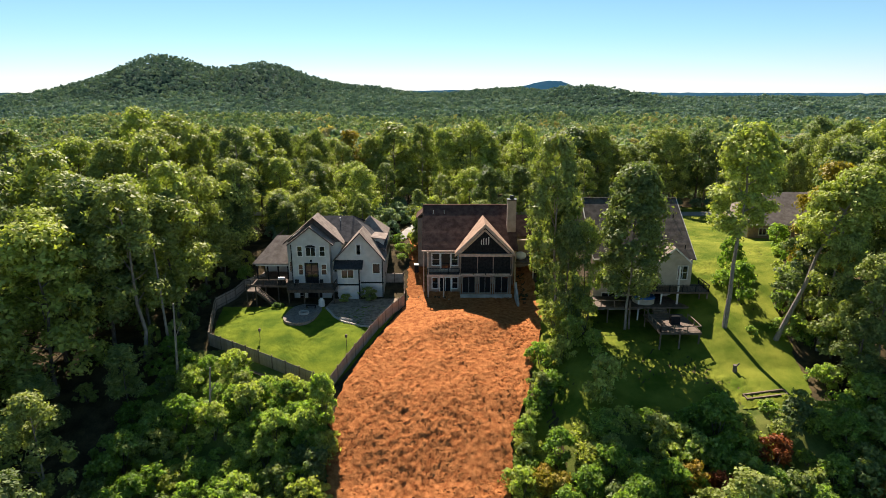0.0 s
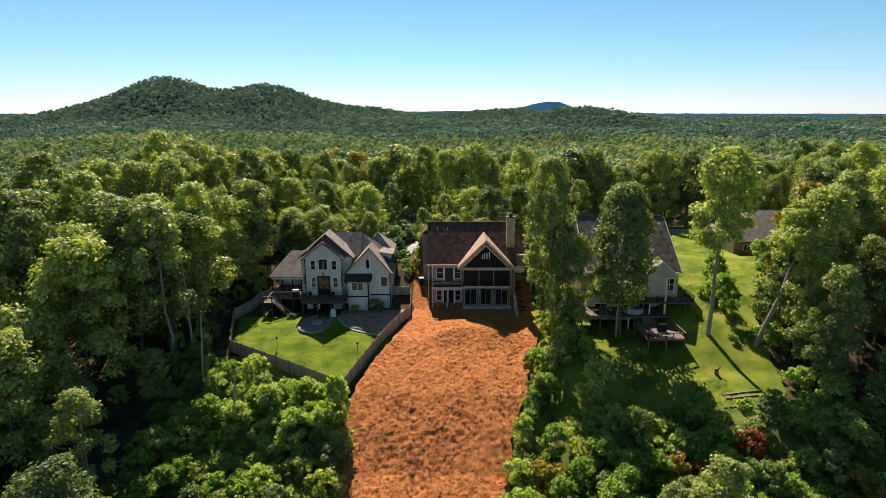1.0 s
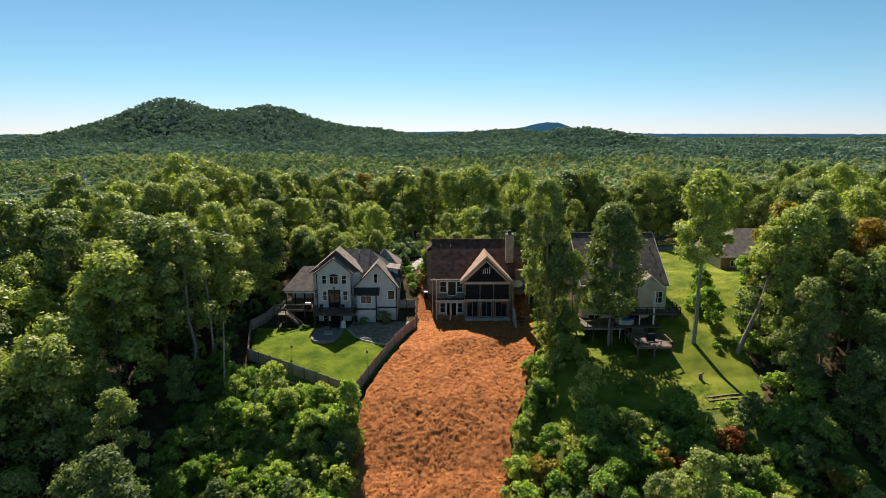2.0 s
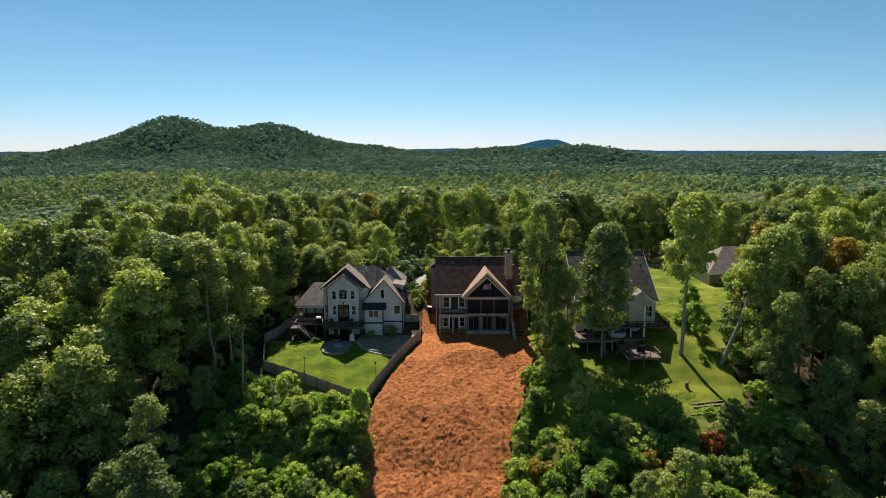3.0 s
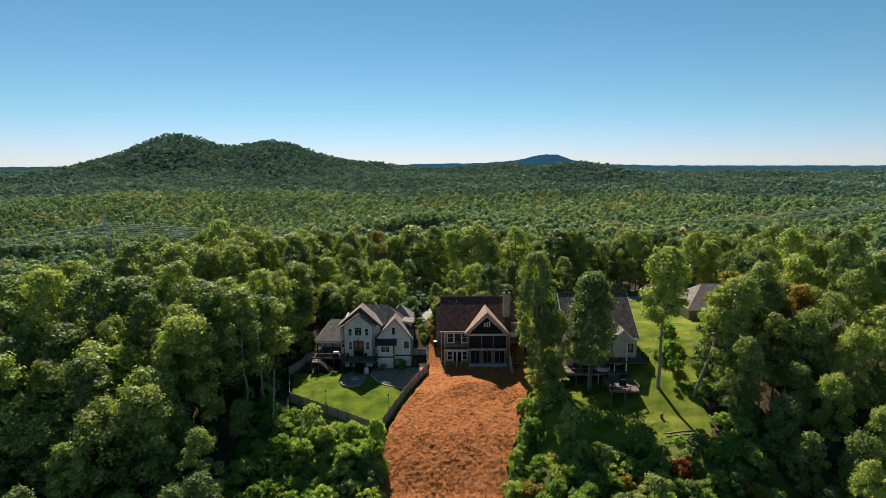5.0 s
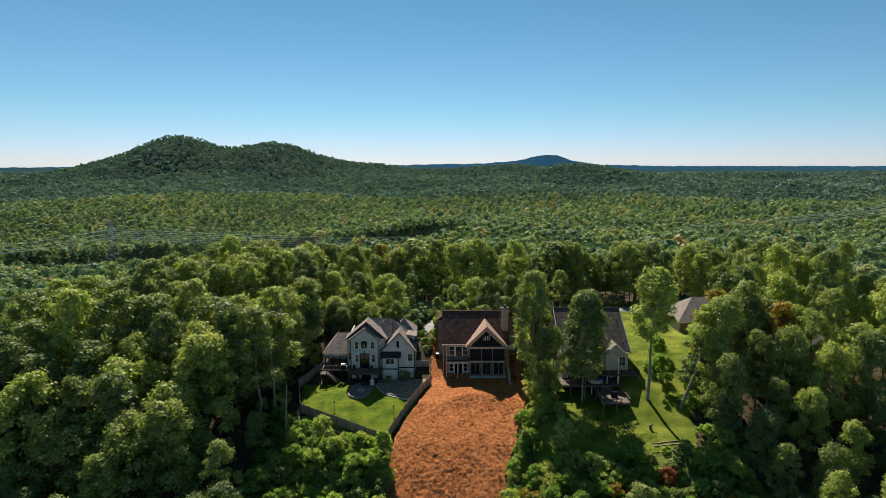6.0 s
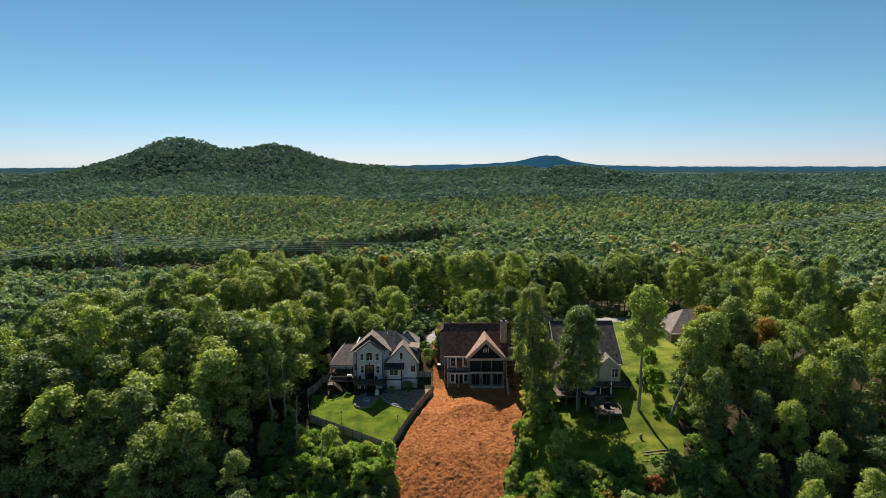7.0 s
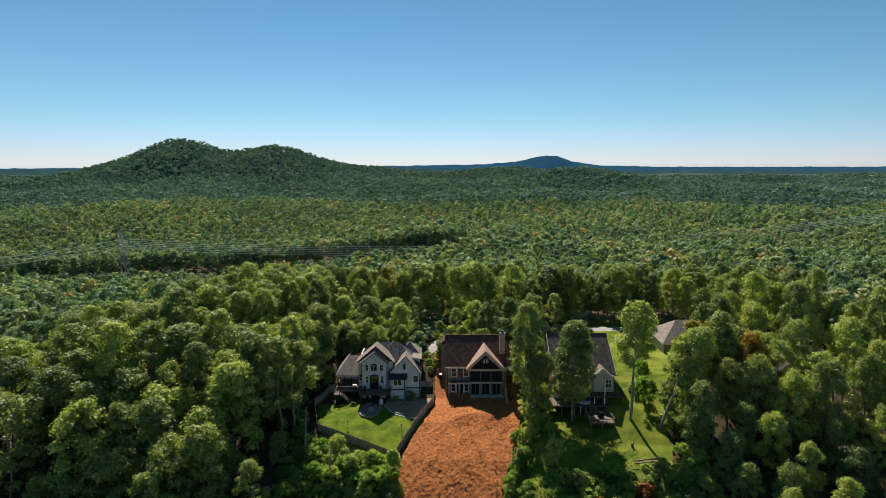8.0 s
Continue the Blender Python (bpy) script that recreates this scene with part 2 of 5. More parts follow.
def part(name, bm, material, parent, label=""):
    """One mesh, built at its place in the world, under a thing or a part."""
    ob = new(name, mesh_of(name, bm, material))
    ob.parent = parent
    ob.matrix_parent_inverse = base_of(parent).inverted()
    return tagged(ob, label)


def single(name, bm, material, label, category="", group="", kind=""):
    return tagged(new(name, mesh_of(name, bm, material)), label, category, group, kind)


def B():
    return bmesh.new()


def array_mesh(name, verts, faces, material, tint=None):
    """A mesh from numpy arrays; faces all of one size."""
    me = bpy.data.meshes.new(name)
    k = faces.shape[1]
    me.vertices.add(len(verts))
    me.vertices.foreach_set("co", verts.astype(np.float32).ravel())
    me.loops.add(faces.size)
    me.loops.foreach_set("vertex_index", faces.astype(np.int32).ravel())
    me.polygons.add(len(faces))
    me.polygons.foreach_set("loop_start", np.arange(0, faces.size, k, dtype=np.int32))
    me.materials.append(material)
    if tint is not None:
        at = me.attributes.new("tint", "FLOAT", "POINT")
        at.data.foreach_set("value", tint.astype(np.float32))
    me.update(calc_edges=True)
    me.validate()
    return me


# ---- the lie of the land ----
PC = ((-200, -30), (0, -24), (30, -19), (45, -15), (50, -13.3), (54.6, -12), (60, -9.2), (65, -7), (71, -5.4), (78, -3.9), (83, -3.4), (90, -3.3), (95, -1.5), (100, 0.8), (106, 2), (115, 2.2), (135, 1.5), (150, 0), (175, -4), (203, -9), (260, -15), (355, -18), (500, -25), (800, -25), (1200, -20), (1500, -10), (2200, -10), (5200, -12))
PM = ((-200, -30), (0, -24), (30, -18), (45, -12), (52, -9), (59, -5.7), (66, -4.5), (72, -3.3), (80, -2.7), (86, -2.3), (92, 0), (100, 2), (106, 2.4))
PR = ((-200, -30), (0, -24), (30, -18), (45, -12), (52, -9), (57, -6), (60, -4.9), (66, -3.9), (73, -1.3), (78, 0.1), (82, 1.4), (90, 2.7), (100, 3.1), (110, 2.8))
PC, PM, PR = (np.array(p, float).T for p in (PC, PM, PR))
HILLS = ((-716, 1600, 91, 130, 200), (-474, 1620, 84, 132, 220), (-593, 1700, 11, 422, 300), (-229, 1720, 24, 171, 250), (330, 1500, 31, 150, 170), (-922, 1700, 44, 152, 250), (181, 1900, 25, 291, 200), (1300, 2100, 8, 700, 350), (-1500, 2300, 18, 600, 500))


def sstep(a, b, x):
    t = np.clip((x - a) / (b - a), 0, 1)
    return t * t * (3 - 2 * t)


def land(x, y):
    """Height of the ground (numpy arrays or numbers)."""
    x, y = np.asarray(x, float), np.asarray(y, float)
    c, m, r = np.interp(y, *PC), np.interp(y, *PM), np.interp(y, *PR)
    near = 1 - sstep(100, 110, y)
    a, b = sstep(12, 20, x), sstep(29, 37, x)
    z = c + near * (a * (1 - b) * (m - c) + b * (r - c))
    z = z - 14 * sstep(60, 150, -x) * (1 - sstep(150, 300, y)) * sstep(60, 100, y)
    z = z - 20 * sstep(-40, 160, -x) * sstep(170, 340, y) * (1 - sstep(420, 800, y))
    z = z - 6 * sstep(70, 160, x) * (1 - sstep(200, 300, y))
    z = z + 0.95 * np.exp(-((x - 4) / 7.5) ** 2 - ((y - 80.5) / 4.5) ** 2)
    for hx, hy, hz, sx, sy in HILLS:
        z = z + hz * np.exp(-((x - hx) / sx) ** 2 - ((y - hy) / sy) ** 2)
    far = sstep(250, 600, y)
    z = z + far * (5 * np.sin(x / 97 + y / 160) + 4 * np.sin(y / 71 - x / 210 + 1.0))
    return z


def zl(x, y):
    return float(land(x, y))


def ground_sheet():
    xs = np.concatenate([-np.geomspace(4200, 130, 40), np.linspace(-120, 120, 121), np.geomspace(130, 4200, 40)])
    ys = np.concatenate([np.linspace(-200, 20, 23), np.linspace(22, 150, 86), np.geomspace(155, 4700, 110)])
    X, Y = np.meshgrid(xs, ys)
    Z = land(X, Y) - 0.04
    v = np.stack([X, Y, Z], -1).reshape(-1, 3)
    i = np.arange(len(ys) - 1)[:, None] * len(xs) + np.arange(len(xs) - 1)[None]
    f = np.stack([i, i + 1, i + 1 + len(xs), i + len(xs)], -1).reshape(-1, 4)
    me = array_mesh("ground", v, f, M_FLOOR)
    me.polygons.foreach_set("use_smooth", np.ones(len(f), bool))
    # the ground past 880 m takes the haze-tinted colour
    me.materials.append(M_HILL_HAZE)
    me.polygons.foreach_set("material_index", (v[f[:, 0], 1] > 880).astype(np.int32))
    return tagged(new("ground", me), "shaded leaf-littered woodland ground on a ridge", "ground", kind="structure")


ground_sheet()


def patch(name, left, right, step, lift, material, label, rough=0.0, ragged=0.5, relief=None, kind="structure"):
    """A sheet laid on the land between two outlines given as (y, x) rows."""
    left, right = np.array(left, float).T, np.array(right, float).T
    y0, y1 = max(left[0][0], right[0][0]), min(left[0][-1], right[0][-1])
    ys = np.arange(y0, y1 + step / 2, step)
    xl, xr = np.interp(ys, *left), np.interp(ys, *right)
    nx = max(4, int((xr - xl).max() / step))
    wob = np.array([[noise.noise((y * 0.45, s, 3.1)) + 0.6 * noise.noise((y * 1.7, s, 9.1)) for s in (0.0, 40.0)] for y in ys]) * ragged
    xl, xr = xl + wob[:, 0], xr + wob[:, 1]
    u = np.linspace(0, 1, nx)
    X = xl[:, None] + (xr - xl)[:, None] * u[None]
    Y = np.repeat(ys[:, None], nx, 1)
    Z = land(X, Y) + lift
    if rough:
        nz = np.array([noise.fractal((a * 1.7, b * 1.7, 0.0), 0.6, 2.2, 4) for a, b in zip(X.ravel(), Y.ravel())]).reshape(X.shape)
        edge = np.minimum(1, np.minimum(u, 1 - u)[None] * 12)
        calm = np.array([0.35 + 0.65 * min(1.0, max(0.0, 0.5 + 1.6 * noise.noise((a * 0.11, b * 0.11, 6.0)))) for a, b in zip(X.ravel(), Y.ravel())]).reshape(X.shape)
        grit = np.random.default_rng(int(abs(y0) * 7)).normal(size=X.shape)
        Z = Z + rough * nz * edge * calm + 0.75 * rough * grit * edge * (calm - 0.2)
    if relief:
        Z = Z + relief(X, Y)
    v = np.stack([X, Y, Z], -1).reshape(-1, 3)
    i = np.arange(len(ys) - 1)[:, None] * nx + np.arange(nx - 1)[None]
    f = np.stack([i, i + 1, i + 1 + nx, i + nx], -1).reshape(-1, 4)
    me = array_mesh(name, v, f, material)
    return tagged(new(name, me), label, name.replace("_", " "), kind=kind)


def ruts(X, Y):
    """Relief of the clay: heaps, wheel ruts curving down the slope, tread bars across them, and the graded lip by the house."""
    down = sstep(44, 52, Y) * (1 - sstep(76, 80, Y))
    z = down * (0.4 + 0.13 * np.sin(X * 0.9 + 1.3 * np.sin(Y * 0.31)) * np.sin(Y * 0.7 + 1.1 * np.sin(X * 0.43)) + 0.07 * np.sin(X * 2.3 + 2 * np.sin(Y * 0.8)) * np.sin(Y * 2.1 + 1.6 * np.sin(X * 0.9 + 1)))
    for x0, swing, width in ((2.5, 2.2, 1.0), (-4.0, 1.6, 1.1), (7.0, 1.2, 0.9)):
        c = x0 + swing * np.sin((Y - 60) / 11.0 + x0) - (Y - 66) * 0.06 * np.sign(x0 - 2)
        d = np.abs(X - c)
        tread = 0.05 * np.sin(Y * 7.5) * np.exp(-(np.abs(d - width) / 0.42) ** 4)
        z = z + down * (-0.13 * np.exp(-((d - width) / 0.28) ** 2) + 0.1 * np.exp(-((d - width - 0.6) / 0.25) ** 2) + tread)
    z = z + 0.35 * np.exp(-((Y - 79.2 + 0.05 * (X - 4) ** 2) / 1.3) ** 2) * (1 - sstep(4, 8, np.abs(X - 4)))
    return z


patch("clay_lot", ((42, -13.5), (54.6, -12.6), (60, -13), (66, -12.6), (78, -8.2), (86.5, -5.7), (95, -5.9), (108, -6.2)), ((42, 6.6), (54, 7.3), (60, 8), (65.5, 10.6), (70, 11.6), (78, 14), (85, 14.8), (97, 15.2), (108, 14.2)), 0.2, 0.05, M_DIRT, "bare rutted orange-red clay lot sloping down from the house", 0.11, 0.5, ruts)
patch("back_lawn", ((66.2, -14.4), (70, -22.5), (74.5, -31.6), (80, -33), (86, -34)), ((66.2, -13.8), (70, -12), (78, -8.6), (86, -6.4)), 0.25, 0.05, M_LAWN, "bright green mown lawn inside the board fence", 0.07, 0.15)
patch("side_lawn", ((59, 9.8), (64, 10.6), (70, 11.6), (78, 13.8), (90, 15), (100, 17), (124, 17)), ((59, 41.5), (64, 43.5), (72, 45), (80, 47), (88, 53), (100, 60), (112, 62), (124, 66)), 0.33, 0.05, M_LAWN_DRY, "sunlit green lawn with dry yellow patches", 0.1, 0.7)
patch("verge", ((124, -60), (150, -60)), ((124, 85), (150, 85)), 1.5, 0.06, M_LAWN_DRY, "grass verge along the road", 0.02, 0.4)
patch("road", ((131, -62), (137, -62)), ((131, 88), (137, 88)), 1.0, 0.12, M_ASPHALT, "pale grey asphalt road behind the houses", 0, 0.1)
patch("driveway", ((107, -8.8), (112, -8.2), (131, -4)), ((107, -7.2), (112, -5.0), (131, 1)), 0.8, 0.16, M_ASPHALT, "pale concrete driveway beside the white house", 0, 0.05)
patch("gravel_bed", ((78.6, -9.3), (81, -15), (85, -18.2), (89.5, -17.5)), ((78.6, -8.9), (83, -7.3), (89.5, -6.5)), 0.4, 0.1, M_GRAVEL, "brown gravel bed beside the lawn", 0.03, 0.1)
patch("weedy_bank", ((43, -40), (60, -38), (66, -37), (73, -33)), ((43, -13.2), (54.6, -12.6), (60, -13), (65.5, -13.4), (73, -29)), 0.8, 0.03, M_WEEDS, "rough weedy bank below the fence", 0.08, 0.6)
patch("weedy_slope", ((30, 6.6), (54, 7.2), (59.5, 8)), ((30, 60), (54, 50), (59.5, 46)), 0.8, 0.03, M_WEEDS, "rough weedy slope below the lawn", 0.08, 0.6)

# ---- trees ----
rng = np.random.default_rng(7)


def leaf_cloud(r, centres, radii, per, size, flat=0.75, loose=0.5):
    """Leaf sprays laid like scales over rounded clumps, more of them on top: arrays of corners and triangles."""
    n = len(centres) * per
    c = np.repeat(centres, per, 0)
    d = r.normal(size=(n, 3)) + np.array([0, 0, 0.3])
    d /= np.linalg.norm(d, axis=1)[:, None]
    rad = np.repeat(radii, per) * np.clip(r.normal(0.9, 0.26, n), 0.25, 1.6)
    p = c + d * rad[:, None] * np.array([1, 1, flat])
    nrm = d * 1.1 + r.normal(size=(n, 3)) * loose + np.array([0, 0, 0.3])
    nrm /= np.linalg.norm(nrm, axis=1)[:, None]
    a = np.cross(nrm, r.normal(size=(n, 3)))
    a /= np.linalg.norm(a, axis=1)[:, None]
    b = np.cross(nrm, a)
    s = (size * r.uniform(0.55, 1.4, n))[:, None]
    k = r.uniform(-0.35, 0.35, (n, 1))
    v = np.stack([p - a * s * 0.5 - b * s * 0.3, p + a * s * 0.5 - b * s * 0.3, p + b * s * 0.55 + a * s * k], 1).reshape(-1, 3)
    f = np.arange(n * 3).reshape(n, 3)
    return v, f


def crown_clumps(r, height, width, low, count, lean=0.0):
    """Clump centres and radii making an uneven crown, most of them near its outside."""
    u = r.uniform(0, 1, count)
    z = low + (height - low) * u ** 0.8
    t = (z - low) / (height - low)
    prof = np.sqrt(np.clip(1 - (2 * t ** 0.8 - 0.85) ** 2 / 1.35, 0.06, 1))
    ang = r.uniform(0, 6.283, count)
    skew = 1 + 0.2 * np.sin(ang * 2 + r.uniform(0, 6)) + 0.14 * np.sin(ang * 3 + r.uniform(0, 6))
    rr = 0.5 * width * prof * skew * r.uniform(0.3, 1.0, count) ** 0.45
    c = np.stack([rr * np.cos(ang) + lean * z, rr * np.sin(ang), z], 1)
    rad = width * r.uniform(0.085, 0.175, count)
    return c, rad


def branch_mesh(r, height, low, width, thick, lean=0.0, limbs=7):
    bm = bmesh.new()
    p, rad = Vector((0, 0, -0.6)), thick
    steps = 5
    pts = [p]
    for i in range(1, steps + 1):
        z = height * 0.86 * i / steps
        q = Vector((lean * z + r.normal() * 0.18, r.normal() * 0.18, z))
        tube(bm, p, q, rad, rad * 0.8, 8)
        p, rad = q, rad * 0.8
        pts.append(q)
    for i in range(limbs):
        z = low + (height * 0.8 - low) * (i + 0.3) / limbs
        a = i * 2.4 + r.uniform(0, 1)
        s = Vector((lean * z, 0, z))
        e = s + Vector((math.cos(a), math.sin(a), 0.75)) * width * 0.32
        m = (s + e) / 2 + Vector((0, 0, -0.15))
        tube(bm, s, m, thick * 0.34, thick * 0.24, 5)
        tube(bm, m, e, thick * 0.24, thick * 0.08, 5)
    return bm


def make_tree(name, seed, height, width, low, clumps, per, size, leaf, bark, thick=0.2, lean=0.0, label="", category="tree", group=""):
    """A tree at the origin: trunk with limbs, and a crown of leaf sprays."""
    r = np.random.default_rng(seed)
    ob = thing(name, (0, 0, 0), label, category, group)
    part("trunk", branch_mesh(r, height, low, width, thick, lean), bark, ob)
    c, rad = crown_clumps(r, height, width, low, clumps, lean)
    v, f = leaf_cloud(r, c, rad, per, size)
    cr = new("crown", array_mesh("crown", v, f, leaf))
    cr.parent = ob
    return ob


LABEL_T = "tall green broadleaf tree with an uneven leafy crown"
KINDS = [
    make_tree("tree", 11, 20, 8.6, 5.0, 78, 110, 0.42, M_LEAF, M_BARK, 0.26, 0.0, LABEL_T, group="woodland trees"),
    make_tree("tree", 12, 18, 7.8, 3.0, 76, 110, 0.42, M_LEAF, M_BARK, 0.22, 0.02, LABEL_T, group="woodland trees"),
    make_tree("tree", 13, 22, 7.6, 7.0, 68, 110, 0.42, M_LEAF, M_BARK_PALE, 0.25, -0.02, LABEL_T, group="woodland trees"),
    make_tree("tree", 14, 16, 9.0, 2.8, 80, 110, 0.43, M_LEAF, M_BARK, 0.22, 0.0, LABEL_T, group="woodland trees"),
    make_tree("tree", 15, 13, 6.0, 2.5, 56, 100, 0.37, M_LEAF, M_BARK, 0.15, 0.03, LABEL_T, group="woodland trees"),
]
KH = [20, 18, 22, 16, 13]
USED = [False] * len(KINDS)


def plant(k, x, y, height, turn, wide=1.0, sink=0.0):
    """A copy of tree kind k, scaled to a height, rooted on the land."""
    s = height / KH[k]
    m = pose(x, y, zl(x, y) - sink, 0, 0, turn)
    ob = KINDS[k] if not USED[k] else copy_thing(KINDS[k], m)
    USED[k] = True
    ob.matrix_basis = m @ Matrix.Diagonal((s * wide, s * wide, s, 1))
    return ob


def in_open(x, y):
    """True on lots, lawns, road and house plots, where no wood grows."""
    if 40 < y < 66 and np.interp(y, (40, 66), (-13.5, -14)) < x < np.interp(y, (42, 60, 66), (8, 9.5, 13)):
        return True
    if 64 <= y < 104.5 and -35.5 + max(0, 74 - y) * 2.1 < x < 15.5:
        return True
    if 57 < y < 126 and 12 < x < np.interp(y, (57, 72, 88, 100, 126), (45, 45, 47, 55, 62)):
        return True
    if 61 < y < 108 and abs(x - 0.6 * y) < 6:
        return True
    if -10 < x < 2 and 100 < y < 131 and abs(x - np.interp(y, (104, 131), (-7, -1.5))) < 3.2:
        return True
    if (122 if x > 32 else 129.5) < y < (142 if x > 32 else 138.5) and -62 < x < 75:
        return True
    if 103 < y < 126 and 53 < x < 81:
        return True
    if 88 < y < 112 and 74 < x < 104:
        return True
    if -37 < x < -10 and 44 < y < 76:
        return True
    if 6 < x < 46 and 40 < y < 66:
        return True
    if -32 < x < 50 and y <= 46:
        return True
    return False


def corridor(x, y):
    """The cleared strip below the power line."""
    return abs((y - 396) - 0.12 * (x + 252)) < 48 and x < 20


def scatter(r, x0, x1, y0, y1, gap, keep):
    """Points at least gap apart, by cells, that pass keep."""
    cells, pts = {}, []
    tries = int((x1 - x0) * (y1 - y0) / gap ** 2 * 5)
    for x, y in np.stack([r.uniform(x0, x1, tries), r.uniform(y0, y1, tries)], 1):
        k = (int(x // gap), int(y // gap))
        if any((x - a) ** 2 + (y - b) ** 2 < gap * gap for i in (-1, 0, 1) for j in (-1, 0, 1) for a, b in cells.get((k[0] + i, k[1] + j), ())):
            continue
        if keep(x, y):
            cells.setdefault(k, []).append((x, y))
            pts.append((float(x), float(y)))
    return pts


def seen(x, y):
    return abs(x) < 0.80 * (y + 62) + 6


# trees that stand apart from the wood: x, y, height, kind, turn, breadth
for row in ((15.6, 79.5, 26, 2, 20, 0.85), (17.4, 83.5, 20, 1, 200, 0.6), (16.6, 75.5, 16, 1, 70, 0.62), (16.2, 88.5, 19, 0, 90, 0.55),
            (-39.5, 84.5, 22, 2, 60, 1.0), (-38.5, 91.0, 20, 0, 10, 0.9), (-41.0, 77.0, 19, 1, 130, 1.0), (-37.5, 99.0, 13, 1, 300, 1.0), (-35.6, 101.5, 9, 3, 40, 1.0), (-36.6, 94.5, 8, 4, 75, 1.3), (-30.5, 108.5, 8, 3, 160, 1.1), (-26.0, 109.5, 8.5, 3, 20, 1.1), (-21.5, 108.5, 7.5, 3, 100, 1.1), (-16.0, 109.5, 8, 3, 280, 1.0),
            (-4.6, 108.0, 9, 4, 15, 0.9), (-1.5, 107.5, 8, 4, 190, 0.9),
            (58.0, 78.0, 21, 2, 80, 1.0), (57.0, 69.5, 16, 0, 140, 1.0), (59.0, 87.0, 19, 1, 10, 0.9), (64.0, 80.0, 16, 3, 220, 0.9), (56.0, 61.0, 12, 1, 310, 0.9), (19.6, 77.5, 15, 1, 250, 0.6),
            (48.5, 66.0, 11, 4, 100, 1.1), (46.5, 60.5, 9, 4, 30, 1.1), (48.0, 74.0, 12, 4, 200, 1.1)):
    plant(row[3], row[0], row[1], row[2], row[4], row[5])

yard = make_tree("yard_tree", 31, 22.5, 8.3, 5.0, 165, 150, 0.4, M_LEAF, M_BARK_PALE, 0.2, 0.01, "slender leafy broadleaf tree beside the grey-roofed house deck", group="yard trees")
yard.matrix_basis = pose(25.2, 76, zl(25.2, 76), 0, 0, 30)
pole = make_tree("yard_tree", 32, 26, 7.8, 13.0, 105, 140, 0.4, M_LEAF, M_BARK_PALE, 0.36, 0.02, "tall broadleaf tree with a long bare pale trunk on the lawn", group="yard trees")
pole.matrix_basis = pose(37.4, 73, zl(37.4, 73), 0, 0, 0)
leaner = make_tree("leaning_tree", 33, 22, 7.0, 13.0, 130, 89, 0.37, M_LEAF, M_BARK_PALE, 0.36, 0.33, "leaning broadleaf tree with a thick pale trunk at the lawn edge", group="yard trees")
leaner.matrix_basis = pose(43.0, 70.8, zl(43.0, 70.8), 0, 0, -8)
gold = make_tree("autumn_tree", 34, 19, 6.8, 5.5, 101, 83, 0.39, M_AUTUMN, M_BARK, 0.2, 0.0, "broadleaf tree turning yellow and orange in the woodland", group="autumn trees")
gold.matrix_basis = pose(-23.0, 147.0, zl(-23.0, 147.0), 0, 0, 0)
for gx, gy, gh in ((51.5, 76.5, 1.05), (36.5, 152.0, 0.95), (64.0, 75.0, 0.95)):
    copy_thing(gold, pose(gx, gy, zl(gx, gy), 0, 0, gx * 7)).scale = (gh, gh, gh)

HAND = [(15, 78), (18, 82), (25.2, 76), (37.4, 73), (43, 71), (-39, 85), (-38, 91), (-41, 77), (55, 76), (57, 69), (51, 76), (62, 82), (56, 61)]
roadside = scatter(rng, -75, 95, 140, 161, 4.9, lambda x, y: not in_open(x, y))
for x, y in roadside:
    k = int(rng.choice(5, p=(0.3, 0.25, 0.3, 0.1, 0.05)))
    plant(k, x, y, float(rng.uniform(15.0, 20.5)), float(rng.uniform(0, 360)), float(rng.uniform(0.8, 1.05)) * (1.3 if k == 4 else 1.0))
near = scatter(rng, -120, 125, 14, 152, 5.6, lambda x, y: seen(x, y) and not in_open(x, y) and not (x > 44 and 52 < y < 104 and rng.random() < 0.4) and not (y > 138 and -77 < x < 97) and not (y > 103 and -13 < x < 36 and rng.random() < 0.75) and all((x - a) ** 2 + (y - b) ** 2 > 16 for a, b in HAND))
near.sort(key=lambda p: (p[0] - 3) ** 2 + (p[1] - 70) ** 2)
for i, (x, y) in enumerate(near[:250]):
    k = int(rng.choice(5, p=(0.26, 0.24, 0.18, 0.22, 0.10)))
    h = KH[k] * rng.uniform(0.82, 1.1)
    if x > 40 and y < 62 or y < 40:
        h *= 0.72
    elif x < -28 and y < 51:
        h *= 0.66
    elif -47 < x < -24 and 51 < y < 64:
        h *= 0.5
    elif x < -36 and y < 84:
        h *= 1.15
    wide = float(rng.uniform(0.98, 1.25)) * (0.76 if x > 40 else 1.0)
    if -37 < x < 44 and 103 < y < 131:
        h = float(rng.uniform(7.0, 9.5) if y < 113 else rng.uniform(10.5, 14.5))
    plant(k, x, y, h, float(rng.uniform(0, 360)), wide)


